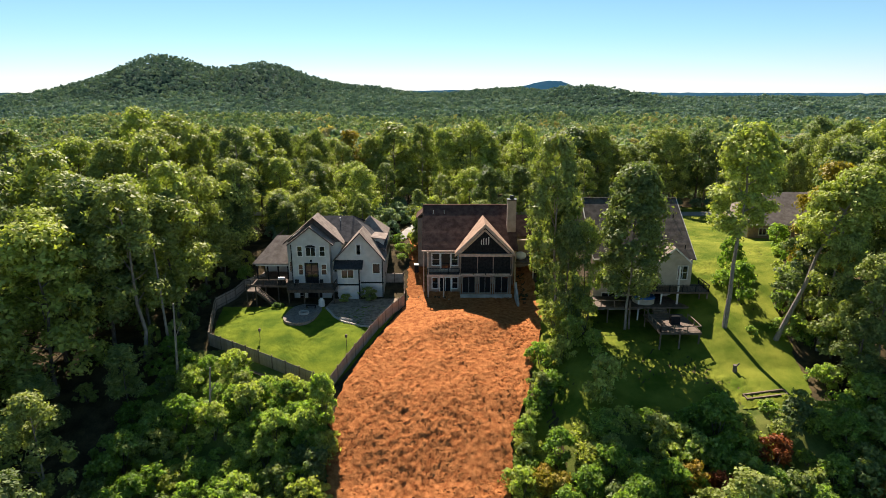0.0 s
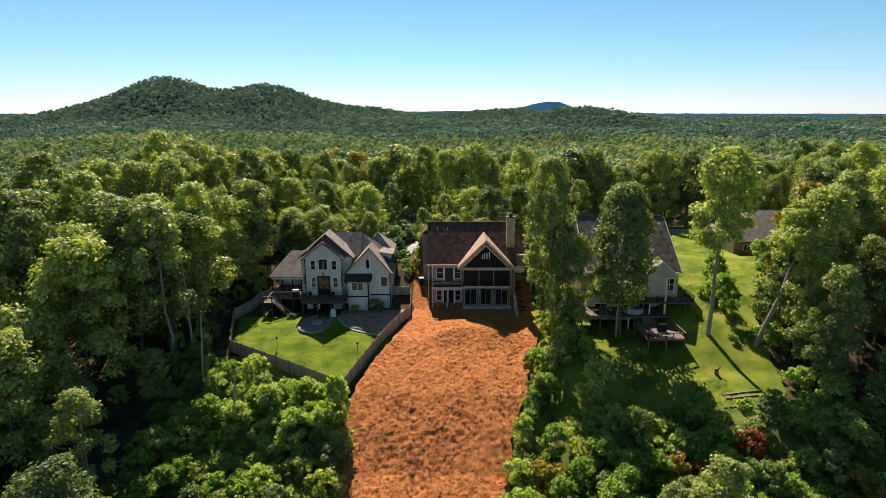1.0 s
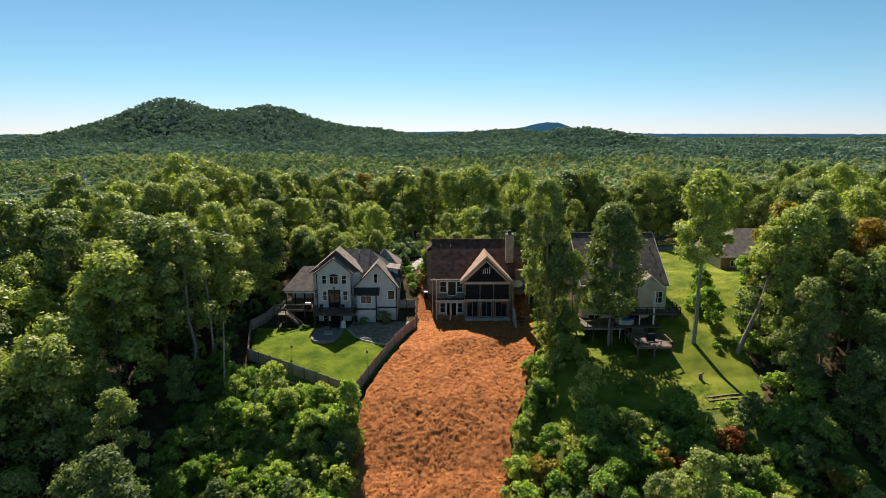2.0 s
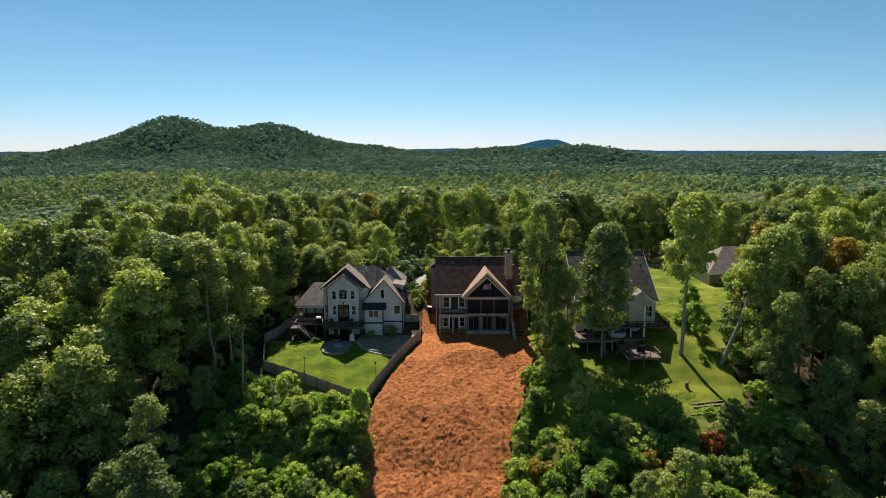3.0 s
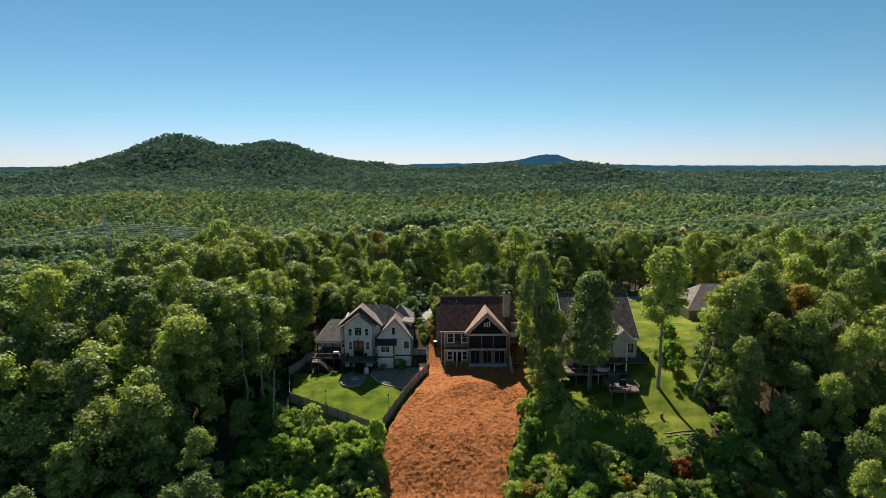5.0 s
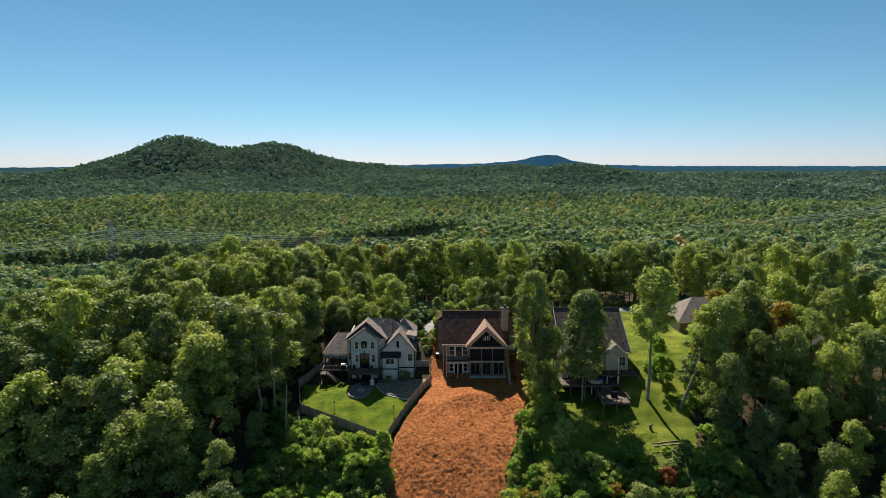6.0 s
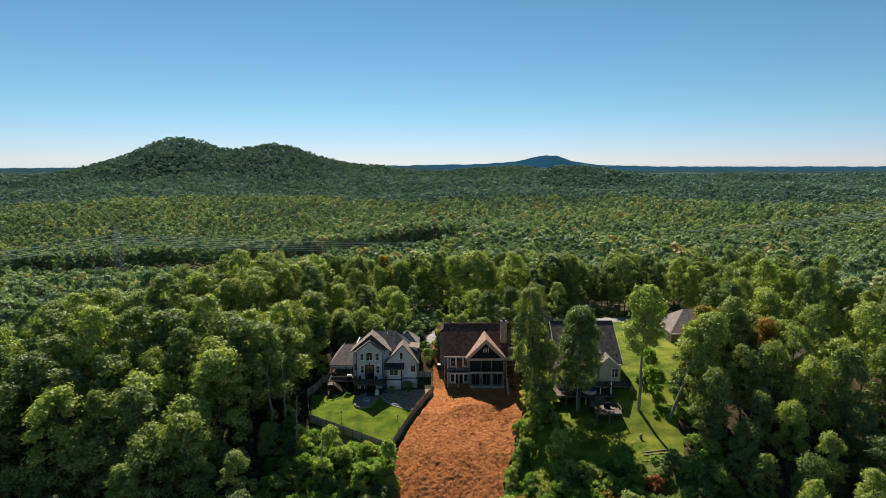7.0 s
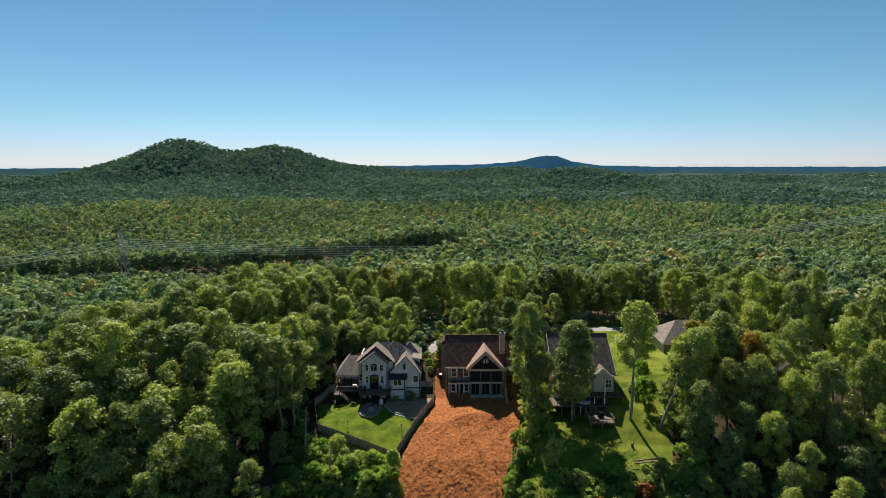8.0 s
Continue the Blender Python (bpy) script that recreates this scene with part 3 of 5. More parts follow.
def wood(name, pts, seed, clumps, per, size, label, hmin, hmax, wide, material=M_LEAF_FAR_HAZE, variants=7):
    """Many trees joined in one mesh, with a tint for each tree."""
    r = np.random.default_rng(seed)
    made = []
    for i in range(variants):
        low = 0.2
        c, rad = crown_clumps(r, 1.0, wide, low, clumps)
        rad = rad * 1.15
        v, f = leaf_cloud(r, c, rad, per, size, 0.65, 0.45)
        made.append(v)
    V, T = [], []
    pts = np.array(pts)
    zs = land(pts[:, 0], pts[:, 1])
    for (x, y), z in zip(pts, zs):
        v = made[r.integers(variants)]
        swell = noise.noise((x / 45, y / 45, 5.0)) + 0.6 * noise.noise((x / 140, y / 140, 2.0))
        h, a, w = r.uniform(hmin, hmax) * (1 + 0.22 * swell), r.uniform(0, 6.283), r.uniform(0.8, 1.3)
        ca, sa = math.cos(a) * h * w, math.sin(a) * h * w
        V.append(np.stack([v[:, 0] * ca - v[:, 1] * sa + x, v[:, 0] * sa + v[:, 1] * ca + y, v[:, 2] * h + z], 1))
        T.append(np.full(len(v), np.clip(r.beta(2, 2.2) + 0.3 * swell + (0.35 if r.random() < 0.04 else 0), 0, 1)))
    V = np.concatenate(V)
    f = np.arange(len(V)).reshape(-1, 3)
    return tagged(new(name, array_mesh(name, V, f, material, np.concatenate(T))), label, "woodland", kind="stuff")


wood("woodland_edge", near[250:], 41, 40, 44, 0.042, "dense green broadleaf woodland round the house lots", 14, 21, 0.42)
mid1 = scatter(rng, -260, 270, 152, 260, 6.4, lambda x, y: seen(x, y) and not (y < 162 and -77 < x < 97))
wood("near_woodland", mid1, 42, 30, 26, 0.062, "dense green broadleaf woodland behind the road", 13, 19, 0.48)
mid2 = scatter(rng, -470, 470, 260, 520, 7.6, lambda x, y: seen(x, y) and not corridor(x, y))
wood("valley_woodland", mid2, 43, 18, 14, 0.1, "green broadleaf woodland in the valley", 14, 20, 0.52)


rim = scatter(rng, -400, 30, 380, 520, 5.5, lambda x, y: 46 < (y - 396) - 0.12 * (x + 252) < 62)
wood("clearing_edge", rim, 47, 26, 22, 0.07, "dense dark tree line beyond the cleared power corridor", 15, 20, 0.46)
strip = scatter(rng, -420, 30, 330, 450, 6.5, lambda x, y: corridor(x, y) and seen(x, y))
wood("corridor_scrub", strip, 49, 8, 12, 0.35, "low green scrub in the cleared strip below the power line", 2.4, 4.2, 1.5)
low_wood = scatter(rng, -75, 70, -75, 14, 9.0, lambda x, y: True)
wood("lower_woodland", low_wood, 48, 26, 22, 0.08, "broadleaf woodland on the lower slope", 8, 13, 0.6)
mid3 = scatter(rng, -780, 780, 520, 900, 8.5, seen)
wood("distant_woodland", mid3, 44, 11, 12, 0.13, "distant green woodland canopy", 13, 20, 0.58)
mid4 = scatter(rng, -1300, 1300, 900, 1500, 8.8, seen)
wood("far_woodland", mid4, 45, 6, 9, 0.22, "far woodland canopy tinted blue-green for haze", 12, 20, 0.68, M_LEAF_HILL_HAZE)
mid5 = scatter(rng, -1600, 1400, 1500, 1950, 8.8, lambda x, y: seen(x, y) and land(x, y) > -14)
wood("hill_woodland", mid5, 46, 5, 9, 0.26, "wooded hillside canopy tinted blue-green for haze", 11, 18, 0.72, M_LEAF_HILL_HAZE)


def ridge(name, y, rows, material, label, base=-40):
    """A far range as a thick wooded bank with an uneven crest."""
    xs = np.arange(rows[0][0], rows[-1][0], 14.0)
    top = np.interp(xs, [r[0] for r in rows], [r[1] for r in rows])
    top = top + np.array([noise.fractal((x / 120, y, 0), 1, 2, 5) * 5 + noise.noise((x / 11, y, 2)) * 1.6 for x in xs])
    bm = bmesh.new()
    prev = None
    for x, z in zip(xs, top):
        col = [bm.verts.new((x, y - 500, base)), bm.verts.new((x, y - 230, base + (z - base) * 0.6)), bm.verts.new((x, y, z)), bm.verts.new((x, y + 60, base))]
        if prev:
            for i in range(3):
                bm.faces.new((prev[i], col[i], col[i + 1], prev[i + 1]))
        prev = col
    return single(name, bm, material, label, "backdrop", kind="structure")


# the blue and teal of these wooded ranges is distance haze painted as colour
M_FAR_HAZE = surface("haze_blue_hills", (0.012, 0.055, 0.1), (0.02, 0.066, 0.115), 0.01, 0.95, 0.4, 0.05, spec=0.0)
M_FAR2_HAZE = surface("haze_teal_hills", (0.016, 0.045, 0.055), (0.032, 0.066, 0.07), 0.012, 0.95, 0.6, 0.06, spec=0.0)
ridge("backdrop_range", 4550, ((-4300, 10), (-2600, 20), (-600, 26), (300, 40), (560, 58), (700, 92), (790, 108), (870, 100), (1000, 60), (1200, 30), (1700, 18), (4300, 14)), M_FAR_HAZE, "distant range with one rounded peak, coloured blue for haze")
ridge("backdrop_hills", 3300, ((-3200, 12), (-1800, 25), (-600, 35), (-100, 24), (200, 4), (900, 6), (1500, 8), (2200, 6), (3200, 10)), M_FAR2_HAZE, "distant wooded hills coloured teal for haze")
ridge("backdrop_slopes", 2500, ((-2500, 0), (-900, 12), (0, 6), (500, -4), (1200, -6), (1800, -4), (2500, -6)), M_FAR2_HAZE, "distant wooded slopes coloured teal for haze")

# ---- houses ----
def wall_cells(bm, a0, a1, z0, z1, put, holes):
    """Fills a wall, given as lengths along it and heights, leaving the holes open."""
    xs = sorted({a0, a1, *(h[0] for h in holes), *(h[1] for h in holes)})
    zs = sorted({z0, z1, *(h[2] for h in holes), *(h[3] for h in holes)})
    xs, zs = [x for x in xs if a0 <= x <= a1], [z for z in zs if z0 <= z <= z1]
    for i in range(len(xs) - 1):
        run = None
        for j in range(len(zs) - 1):
            cx, cz = (xs[i] + xs[i + 1]) / 2, (zs[j] + zs[j + 1]) / 2
            if any(h[0] < cx < h[1] and h[2] < cz < h[3] for h in holes):
                if run is not None:
                    put(bm, xs[i], xs[i + 1], run, zs[j])
                run = None
            elif run is None:
                run = zs[j]
        if run is not None:
            put(bm, xs[i], xs[i + 1], run, zs[-1])


def front_wall(parent, name, x0, x1, z0, z1, y, material, holes=(), thick=0.25, label=""):
    bm = B()
    wall_cells(bm, x0, x1, z0, z1, lambda b, a, c, d, e: box(b, a, c, y, y + thick, d, e), list(holes))
    return part(name, bm, material, parent, label)


def window(parent, x0, x1, z0, z1, y, trim, cols=1, rows=2, name="window", w=0.09):
    """A window in a wall that faces the valley: casing, sill, bars and panes set back in the opening."""
    bm = B()
    rings = [[bm.verts.new((x, yy, z)) for x, z in ((x0 - k, z0 - k), (x1 + k, z0 - k), (x1 + k, z1 + k), (x0 - k, z1 + k))] for yy, k in ((y - 0.04, w), (y - 0.04, -0.03), (y + 0.14, -0.03), (y + 0.14, w))]
    for i in range(4):
        p, q = rings[i], rings[(i + 1) % 4]
        for j in range(4):
            bm.faces.new((p[j], p[(j + 1) % 4], q[(j + 1) % 4], q[j]))
    win = part(name, bm, trim, parent)
    part("sill", box(B(), x0 - w - 0.03, x1 + w + 0.03, y - 0.09, y - 0.042, z0 - w, z0 - w + 0.07), trim, win)
    for i in range(1, cols):
        x = x0 + (x1 - x0) * i / cols
        part("mullion", box(B(), x - 0.04, x + 0.04, y + 0.02, y + 0.095, z0 + 0.03, z1 - 0.03), trim, win)
    for j in range(1, rows):
        z = z0 + (z1 - z0) * j / rows
        part("glazing_bar", box(B(), x0 + 0.03, x1 - 0.03, y + 0.03, y + 0.09, z - 0.025, z + 0.025), trim, win)
    for i in range(cols):
        a, b = x0 + (x1 - x0) * i / cols, x0 + (x1 - x0) * (i + 1) / cols
        part("pane", box(B(), a + 0.03, b - 0.03, y + 0.1, y + 0.12, z0 + 0.03, z1 - 0.03), M_GLASS, win)
    return win


def gable(parent, xa, xl, xr, zl_, za, y0, y1, roof, trim, thick=0.16, rake=0.28, name="gable_roof"):
    """A gable roof whose ridge runs away from the valley, with rake boards on its front."""
    bm = B()
    for xe in (xl, xr):
        solid(bm, [(xa, y0, za), (xa, y1, za), (xe, y1, zl_), (xe, y0, zl_)], (0, 0, -thick))
    ob = part(name, bm, roof, parent)
    for xe in (xl, xr):
        bm = B()
        d = Vector((xe - xa, 0, zl_ - za))
        solid(bm, [(xa, y0 - 0.03, za - 0.02), (xa + d.x, y0 - 0.03, za - 0.02 + d.z), (xa + d.x, y0 - 0.03, za - rake + d.z), (xa, y0 - 0.03, za - rake)], (0, 0.09, 0))
        part("rake_board", bm, trim, ob)
    return ob


def slope(parent, name, pts, roof, thick=0.18):
    return part(name, solid(B(), pts, (0, 0, -thick)), roof, parent)


def railing(parent, p, q, trim, height=1.0, gap=0.22):
    """Top and bottom rails with posts and balusters between p and q, which lie on the floor."""
    p, q = Vector(p), Vector(q)
    bm = B()
    up = Vector((0, 0, height))
    beam(bm, p + up, q + up, 0.12, 0.07)
    beam(bm, p + up * 0.12, q + up * 0.12, 0.06, 0.06)
    n = max(1, round((q - p).length / 1.8))
    for i in range(n + 1):
        a = p.lerp(q, i / n)
        beam(bm, a, a + up * 1.05, 0.11)
    m = int((q - p).length / gap)
    for i in range(m):
        a = p.lerp(q, (i + 0.5) / m)
        beam(bm, a + up * 0.12, a + up * 0.97, 0.022)
    return part("railing", bm, trim, parent)


def post(parent, x, y, z0, z1, w, material, name="post"):
    return part(name, box(B(), x - w / 2, x + w / 2, y - w / 2, y + w / 2, z0, z1), material, parent)


def brown_house():
    h = thing("house", (4.5, 96, -3.4), "brown two-storey house with a screened gable porch and chimney", "house")
    ups = ((-1.75, -0.55, 1.75, 3.75), (-0.3, 1.15, 1.2, 3.75), (1.35, 2.4, 1.75, 3.75))
    lows = ((-1.75, -0.85, -2.2, -0.35), (-0.5, 1.25, -2.9, -0.3), (1.5, 2.4, -2.2, -0.35))
    front_wall(h, "wall", -2.6, 2.8, -3.9, 4.35, 91.5, M_BROWN_SIDING, ups + lows)
    part("side_wall", box(B(), -2.6, -2.35, 91.75, 103, -3.9, 4.35), M_BROWN_SIDING, h)
    part("side_wall", box(B(), 11.4, 11.65, 93.0, 103, -3.9, 4.35), M_BROWN_SIDING, h)
    part("rear_wall", box(B(), -2.35, 11.4, 102.75, 103, -2, 4.35), M_BROWN_SIDING, h)
    for x in (-2.6, 11.4):
        part("gable_wall", solid(B(), [(x, 91.6, 4.35), (x, 103, 4.35), (x, 98, 10.0)], (0.25, 0, 0)), M_BROWN_SIDING, h)
    slope(h, "front_roof", [(-3.4, 90.8, 4.45), (12.0, 90.8, 4.45), (12.0, 98, 10.45), (-3.4, 98, 10.45)], M_BROWN_ROOF)
    slope(h, "rear_roof", [(-3.4, 98, 10.45), (12.0, 98, 10.45), (12.0, 104, 5.4), (-3.4, 104, 5.4)], M_BROWN_ROOF)
    part("ridge_cap", beam(B(), (-3.4, 98, 10.5), (12.0, 98, 10.5), 0.3, 0.08), M_BROWN_ROOF, h)
    part("gutter", box(B(), -3.4, 1.9, 90.66, 90.8, 4.22, 4.42), M_TANTRIM, h, "pale gutter along the eave")
    part("downspout", box(B(), -3.2, -3.05, 91.3, 91.45, -3.6, 4.3), M_TANTRIM, h)
    part("downspout", box(B(), 11.68, 11.8, 92.3, 92.42, -3.6, 4.2), M_TANTRIM, h)
    for k, v in enumerate(ups):
        window(h, *v, 91.5, M_TRIM, 1, 1 if k == 1 else 2, "door" if k == 1 else "window", 0.11)
    for k, v in enumerate(lows):
        window(h, *v, 91.5, M_TRIM, 2 if k == 1 else 1, 1 if k == 1 else 2, "door" if k == 1 else "window", 0.12)
    # balcony and its rail over the lower doors
    part("balcony", box(B(), -2.5, 2.7, 90.1, 91.5, 0.3, 0.6), M_DECK, h)
    part("balcony_fascia", box(B(), -2.6, 2.7, 90.02, 90.1, 0.28, 0.62), M_TANTRIM, h)
    railing(h, (-2.5, 90.15, 0.6), (2.6, 90.15, 0.6), M_DARK, 1.0)
    for x in (-2.4, 0.1):
        post(h, x, 90.2, -3.5, 0.3, 0.2, M_TANTRIM)
    post(h, -2.4, 90.2, 0.62, 4.25, 0.18, M_TANTRIM)
    # screened porch below the gable
    part("porch_floor", box(B(), 2.8, 11.1, 90.0, 93.4, 0.45, 0.62), M_DECK, h)
    part("porch_base", box(B(), 2.8, 11.1, 89.9, 90.2, -3.9, -2.7), M_CONC, h, "low concrete knee wall")
    part("porch_slab", box(B(), -2.6, 11.2, 89.3, 93.2, -4.2, -3.3), M_CONC, h)
    front_wall(h, "porch_back_wall", 2.8, 11.4, -3.3, 4.2, 93.4, M_BROWN_SIDING, ((3.4, 5.2, -2.6, -0.2), (5.9, 7.7, -3.2, -0.2), (8.4, 10.3, -2.6, -0.2), (3.4, 5.4, 0.8, 3.0), (5.9, 7.7, 0.7, 3.0), (8.3, 10.3, 0.8, 3.0)))
    for v in ((3.4, 5.2, -2.6, -0.2), (5.9, 7.7, -3.2, -0.2), (8.4, 10.3, -2.6, -0.2), (3.4, 5.4, 0.8, 3.0), (5.9, 7.7, 0.7, 3.0), (8.3, 10.3, 0.8, 3.0)):
        window(h, *v, 93.4, M_TANTRIM, 2, 1)
    for z, hgt in ((0.67, 0.32), (3.87, 0.45)):
        part("porch_beam", box(B(), 2.6, 11.0, 89.86, 90.14, z - hgt / 2, z + hgt / 2), M_TANTRIM, h, "pale timber porch beam")
    for x in (2.8, 5.5, 8.0, 10.8):
        post(h, x, 90.02, -2.7, 0.5, 0.2, M_BROWN_SIDING)
        post(h, x, 90.02, 0.84, 3.64, 0.14, M_BROWN_SIDING)
    for a, b in ((2.9, 5.43), (5.57, 7.93), (8.07, 10.72)):
        part("insect_screen", box(B(), a, b, 90.02, 90.03, 0.84, 3.64), M_DARK, h, "dark insect screen")
    for a, b in ((2.92, 5.38), (5.62, 7.88), (8.12, 10.68)):
        window(h, a + 0.25, b - 0.25, -2.45, 0.3, 90.05, M_BROWN_SIDING, 2, 1, "porch_window", 0.12)
    railing(h, (2.85, 89.9, 0.62), (10.75, 89.9, 0.62), M_DARK, 0.95)
    for y0, y1 in ((90.15, 93.4),):
        part("porch_side_wall", box(B(), 11.0, 11.2, y0, y1, 0.6, 4.0), M_BROWN_SIDING, h)
    g = gable(h, 6.6, 1.85, 11.45, 4.3, 9.05, 89.3, 96.3, M_SUNLIT_ROOF, M_TANTRIM, 0.18, 0.55, "porch_roof")
    part("gable_infill", solid(B(), [(2.6, 90.3, 4.1), (10.7, 90.3, 4.1), (6.6, 90.3, 8.3)], (0, 0.15, 0)), M_DARK, h, "dark glazed gable")
    for xe in (2.5, 10.75):
        part("truss_board", beam(B(), (6.6, 90.2, 7.9), (xe, 90.2, 3.95), 0.14, 0.3), M_TANTRIM, h)
    # pale painted bars stand for bright light in the gable glazing
    for i, (x, t) in enumerate(((6.0, 0.9), (6.35, 1.15), (6.75, 1.15), (7.15, 1.35))):
        part("gable_glint", box(B(), x, x + 0.16, 90.2, 90.28, 5.55, 5.4 + t), M_TRIM, h, "pale bar standing for a bright glint in the gable")
    # chimney
    c = part("chimney", box(B(), 10.45, 11.85, 93.6, 94.8, 4.2, 12.0), M_CHIMNEY, h, "tall boxed chimney with grey-tan siding")
    part("chimney_cap", box(B(), 10.37, 11.93, 93.52, 94.88, 12.0, 12.16), M_DARK_METAL, c)
    part("flue", tube(B(), (11.15, 94.2, 12.16), (11.15, 94.2, 12.75), 0.34, 0.3, 10), M_DARK_METAL, c)
    # wing and side deck
    part("wing_wall", box(B(), 12.0, 15.6, 97.2, 103, -1, 5.2), M_BROWN_SIDING, h)
    slope(h, "wing_roof", [(11.9, 96.2, 5.4), (16.2, 96.2, 5.4), (16.2, 99.8, 8.4), (11.9, 99.8, 8.4)], M_BROWN_ROOF)
    slope(h, "wing_roof", [(11.9, 99.8, 8.4), (16.2, 99.8, 8.4), (16.2, 103.4, 5.4), (11.9, 103.4, 5.4)], M_BROWN_ROOF)
    part("side_deck", box(B(), 11.66, 15.2, 93.6, 97.2, 1.4, 1.65), M_DECK, h)
    for x, y in ((12.0, 93.8), (15.0, 93.8)):
        post(h, x, y, -2.6, 1.4, 0.2, M_TANTRIM)
        post(h, x, y + 0.1, 1.65, 5.2, 0.2, M_TANTRIM)
    part("deck_beam", box(B(), 11.7, 15.3, 93.8, 94.0, 5.2, 5.45), M_TANTRIM, h)
    # bump on the far side of the house
    part("side_bay", box(B(), -4.3, -2.6, 97.6, 101.5, -0.5, 8.3), M_BROWN_SIDING, h)
    slope(h, "bay_roof", [(-4.6, 97.3, 8.35), (-2.7, 97.3, 9.9), (-2.7, 102, 9.9), (-4.6, 102, 8.35)], M_BROWN_ROOF)
    for x in (0.2, -1.6):
        part("vent_pipe", tube(B(), (x, 96.6, 9.2), (x, 96.6, 9.85), 0.06, 0.06, 6), M_METAL, h)
    w = single("wing_wall_concrete", solid(B(), [(11.5, 90.0, -0.6), (11.5, 85.8, -2.6), (11.5, 85.8, -4.3), (11.5, 90.0, -4.3)], (0.3, 0, 0)), M_CONC, "sloping pale concrete retaining wall beside the porch", "retaining wall")
    w.name = "retaining_wall"
    b = thing("trash_bin", (-4.5, 96.2, zl(-4.5, 96.2)), "dark wheeled bin with a pale lid beside the house", "bin")
    z = zl(-4.5, 96.2) + 0.1
    part("bin_body", solid(B(), [(-4.85, 95.9, z), (-4.15, 95.9, z), (-4.15, 96.6, z), (-4.85, 96.6, z)], (0, 0, 1.25)), M_DARK, b)
    part("lid", box(B(), -4.9, -4.1, 95.85, 96.65, z + 1.25, z + 1.42), M_TRIM, b, "pale grey lid")
    tk = thing("storage_tank", (13.0, 95.0, 1.65), "white rounded storage tank on the side deck", "tank")
    bm = B()
    bmesh.ops.create_uvsphere(bm, u_segments=16, v_segments=10, radius=1.0, matrix=pose(13.0, 95.2, 2.35) @ Matrix.Diagonal((1.0, 0.7, 0.7, 1)))
    part("tank_body", bm, M_TRIM, tk)


brown_house()


def white_house():
    h = thing("house", (-18, 96, -4), "white-sided two-storey house with tan gabled shingle roofs and deck", "house")
    up = ((-23.1, -22.35, 3.7, 5.3), (-19.55, -18.75, 3.7, 5.3))
    arch = (-21.75, -20.25, 3.7, 5.1)
    mid = ((-23.05, -22.35, 0.6, 2.35), (-19.4, -18.6, 0.6, 2.35))
    door = (-21.95, -20.0, -0.75, 2.5)
    low = ((-23.1, -22.3, -3.9, -1.9),)
    patio_door = (-21.7, -19.6, -3.9, -1.7)
    front_wall(h, "bay_wall", -24.0, -18.0, -4.3, 5.85, 90, M_WHITE, up + mid + low + (arch, door, patio_door))
    part("bay_side", box(B(), -24.0, -23.75, 90.25, 91.6, -4.3, 5.85), M_WHITE, h)
    part("bay_side", box(B(), -18.25, -18.0, 90.25, 91.6, -4.3, 5.85), M_WHITE, h)
    part("bay_gable", solid(B(), [(-24.0, 90, 5.85), (-18.0, 90, 5.85), (-21.0, 90, 8.3)], (0, 0.25, 0)), M_WHITE, h)
    sidew = ((-24.9, -24.25, 0.6, 2.3), (-17.7, -17.0, 0.6, 2.3))
    front_wall(h, "wall", -25.1, -16.4, -4.3, 5.6, 91.6, M_WHITE, sidew)
    part("main_gable", solid(B(), [(-25.1, 91.6, 5.6), (-16.4, 91.6, 5.6), (-20.6, 91.6, 9.5)], (0, 0.25, 0)), M_GREY_ROOF, h)
    part("side_wall", box(B(), -25.1, -24.85, 91.85, 103, -4, 5.6), M_WHITE, h)
    part("rear_wall", box(B(), -24.85, -9.6, 102.75, 103, -2, 5.4), M_WHITE, h)
    for v in up + mid + sidew:
        window(h, *v, 91.6 if v in sidew else 90, M_TRIM, 1, 2)
    w = window(h, *arch, 90, M_TRIM, 2, 1, "arched_window")
    bm = B()
    n = 10
    pts = [(-21.0 - 0.84 * math.cos(math.pi * i / n), 89.96, 5.1 + 0.42 * math.sin(math.pi * i / n)) for i in range(n + 1)]
    part("arch_head", solid(bm, pts, (0, 0.06, 0)), M_DARK, w)
    window(h, *door, 90, M_DARK, 2, 1, "french_door", 0.12)
    window(h, *low[0], 90, M_TRIM, 1, 2, "door", 0.12)
    window(h, *patio_door, 90, M_DARK, 2, 1, "patio_door", 0.1)
    lamp = part("wall_lamp", box(B(), -21.1, -20.85, 89.8, 90, 2.75, 3.1), M_DARK, h)
    gable(h, -20.9, -24.6, -17.3, 5.7, 8.6, 89.5, 92.2, M_TAN_ROOF, M_DARKTRIM, 0.16, 0.24)
    gable(h, -20.6, -25.6, -15.9, 5.5, 9.75, 91.0, 95.2, M_TAN_ROOF, M_DARKTRIM, 0.16, 0.24)
    # hipped main roof, in shingles darkened for its shade
    slope(h, "main_roof", [(-20.5, 92.4, 5.4), (-15.0, 92.4, 5.4), (-15.2, 97.6, 8.7), (-20.5, 97.6, 8.7)], M_SHADE_ROOF)
    slope(h, "main_roof", [(-15.0, 92.4, 5.4), (-9.3, 92.4, 4.4), (-9.3, 98.6, 4.9), (-15.2, 97.6, 8.7)], M_SHADE_ROOF)
    slope(h, "main_roof", [(-25.6, 103.4, 5.4), (-9.3, 103.4, 4.9), (-15.2, 97.6, 8.7), (-20.5, 97.6, 8.7)], M_SHADE_ROOF)
    part("vent_pipe", tube(B(), (-17.2, 96.5, 7.6), (-17.2, 96.5, 8.6), 0.07, 0.07, 6), M_TRIM, h)
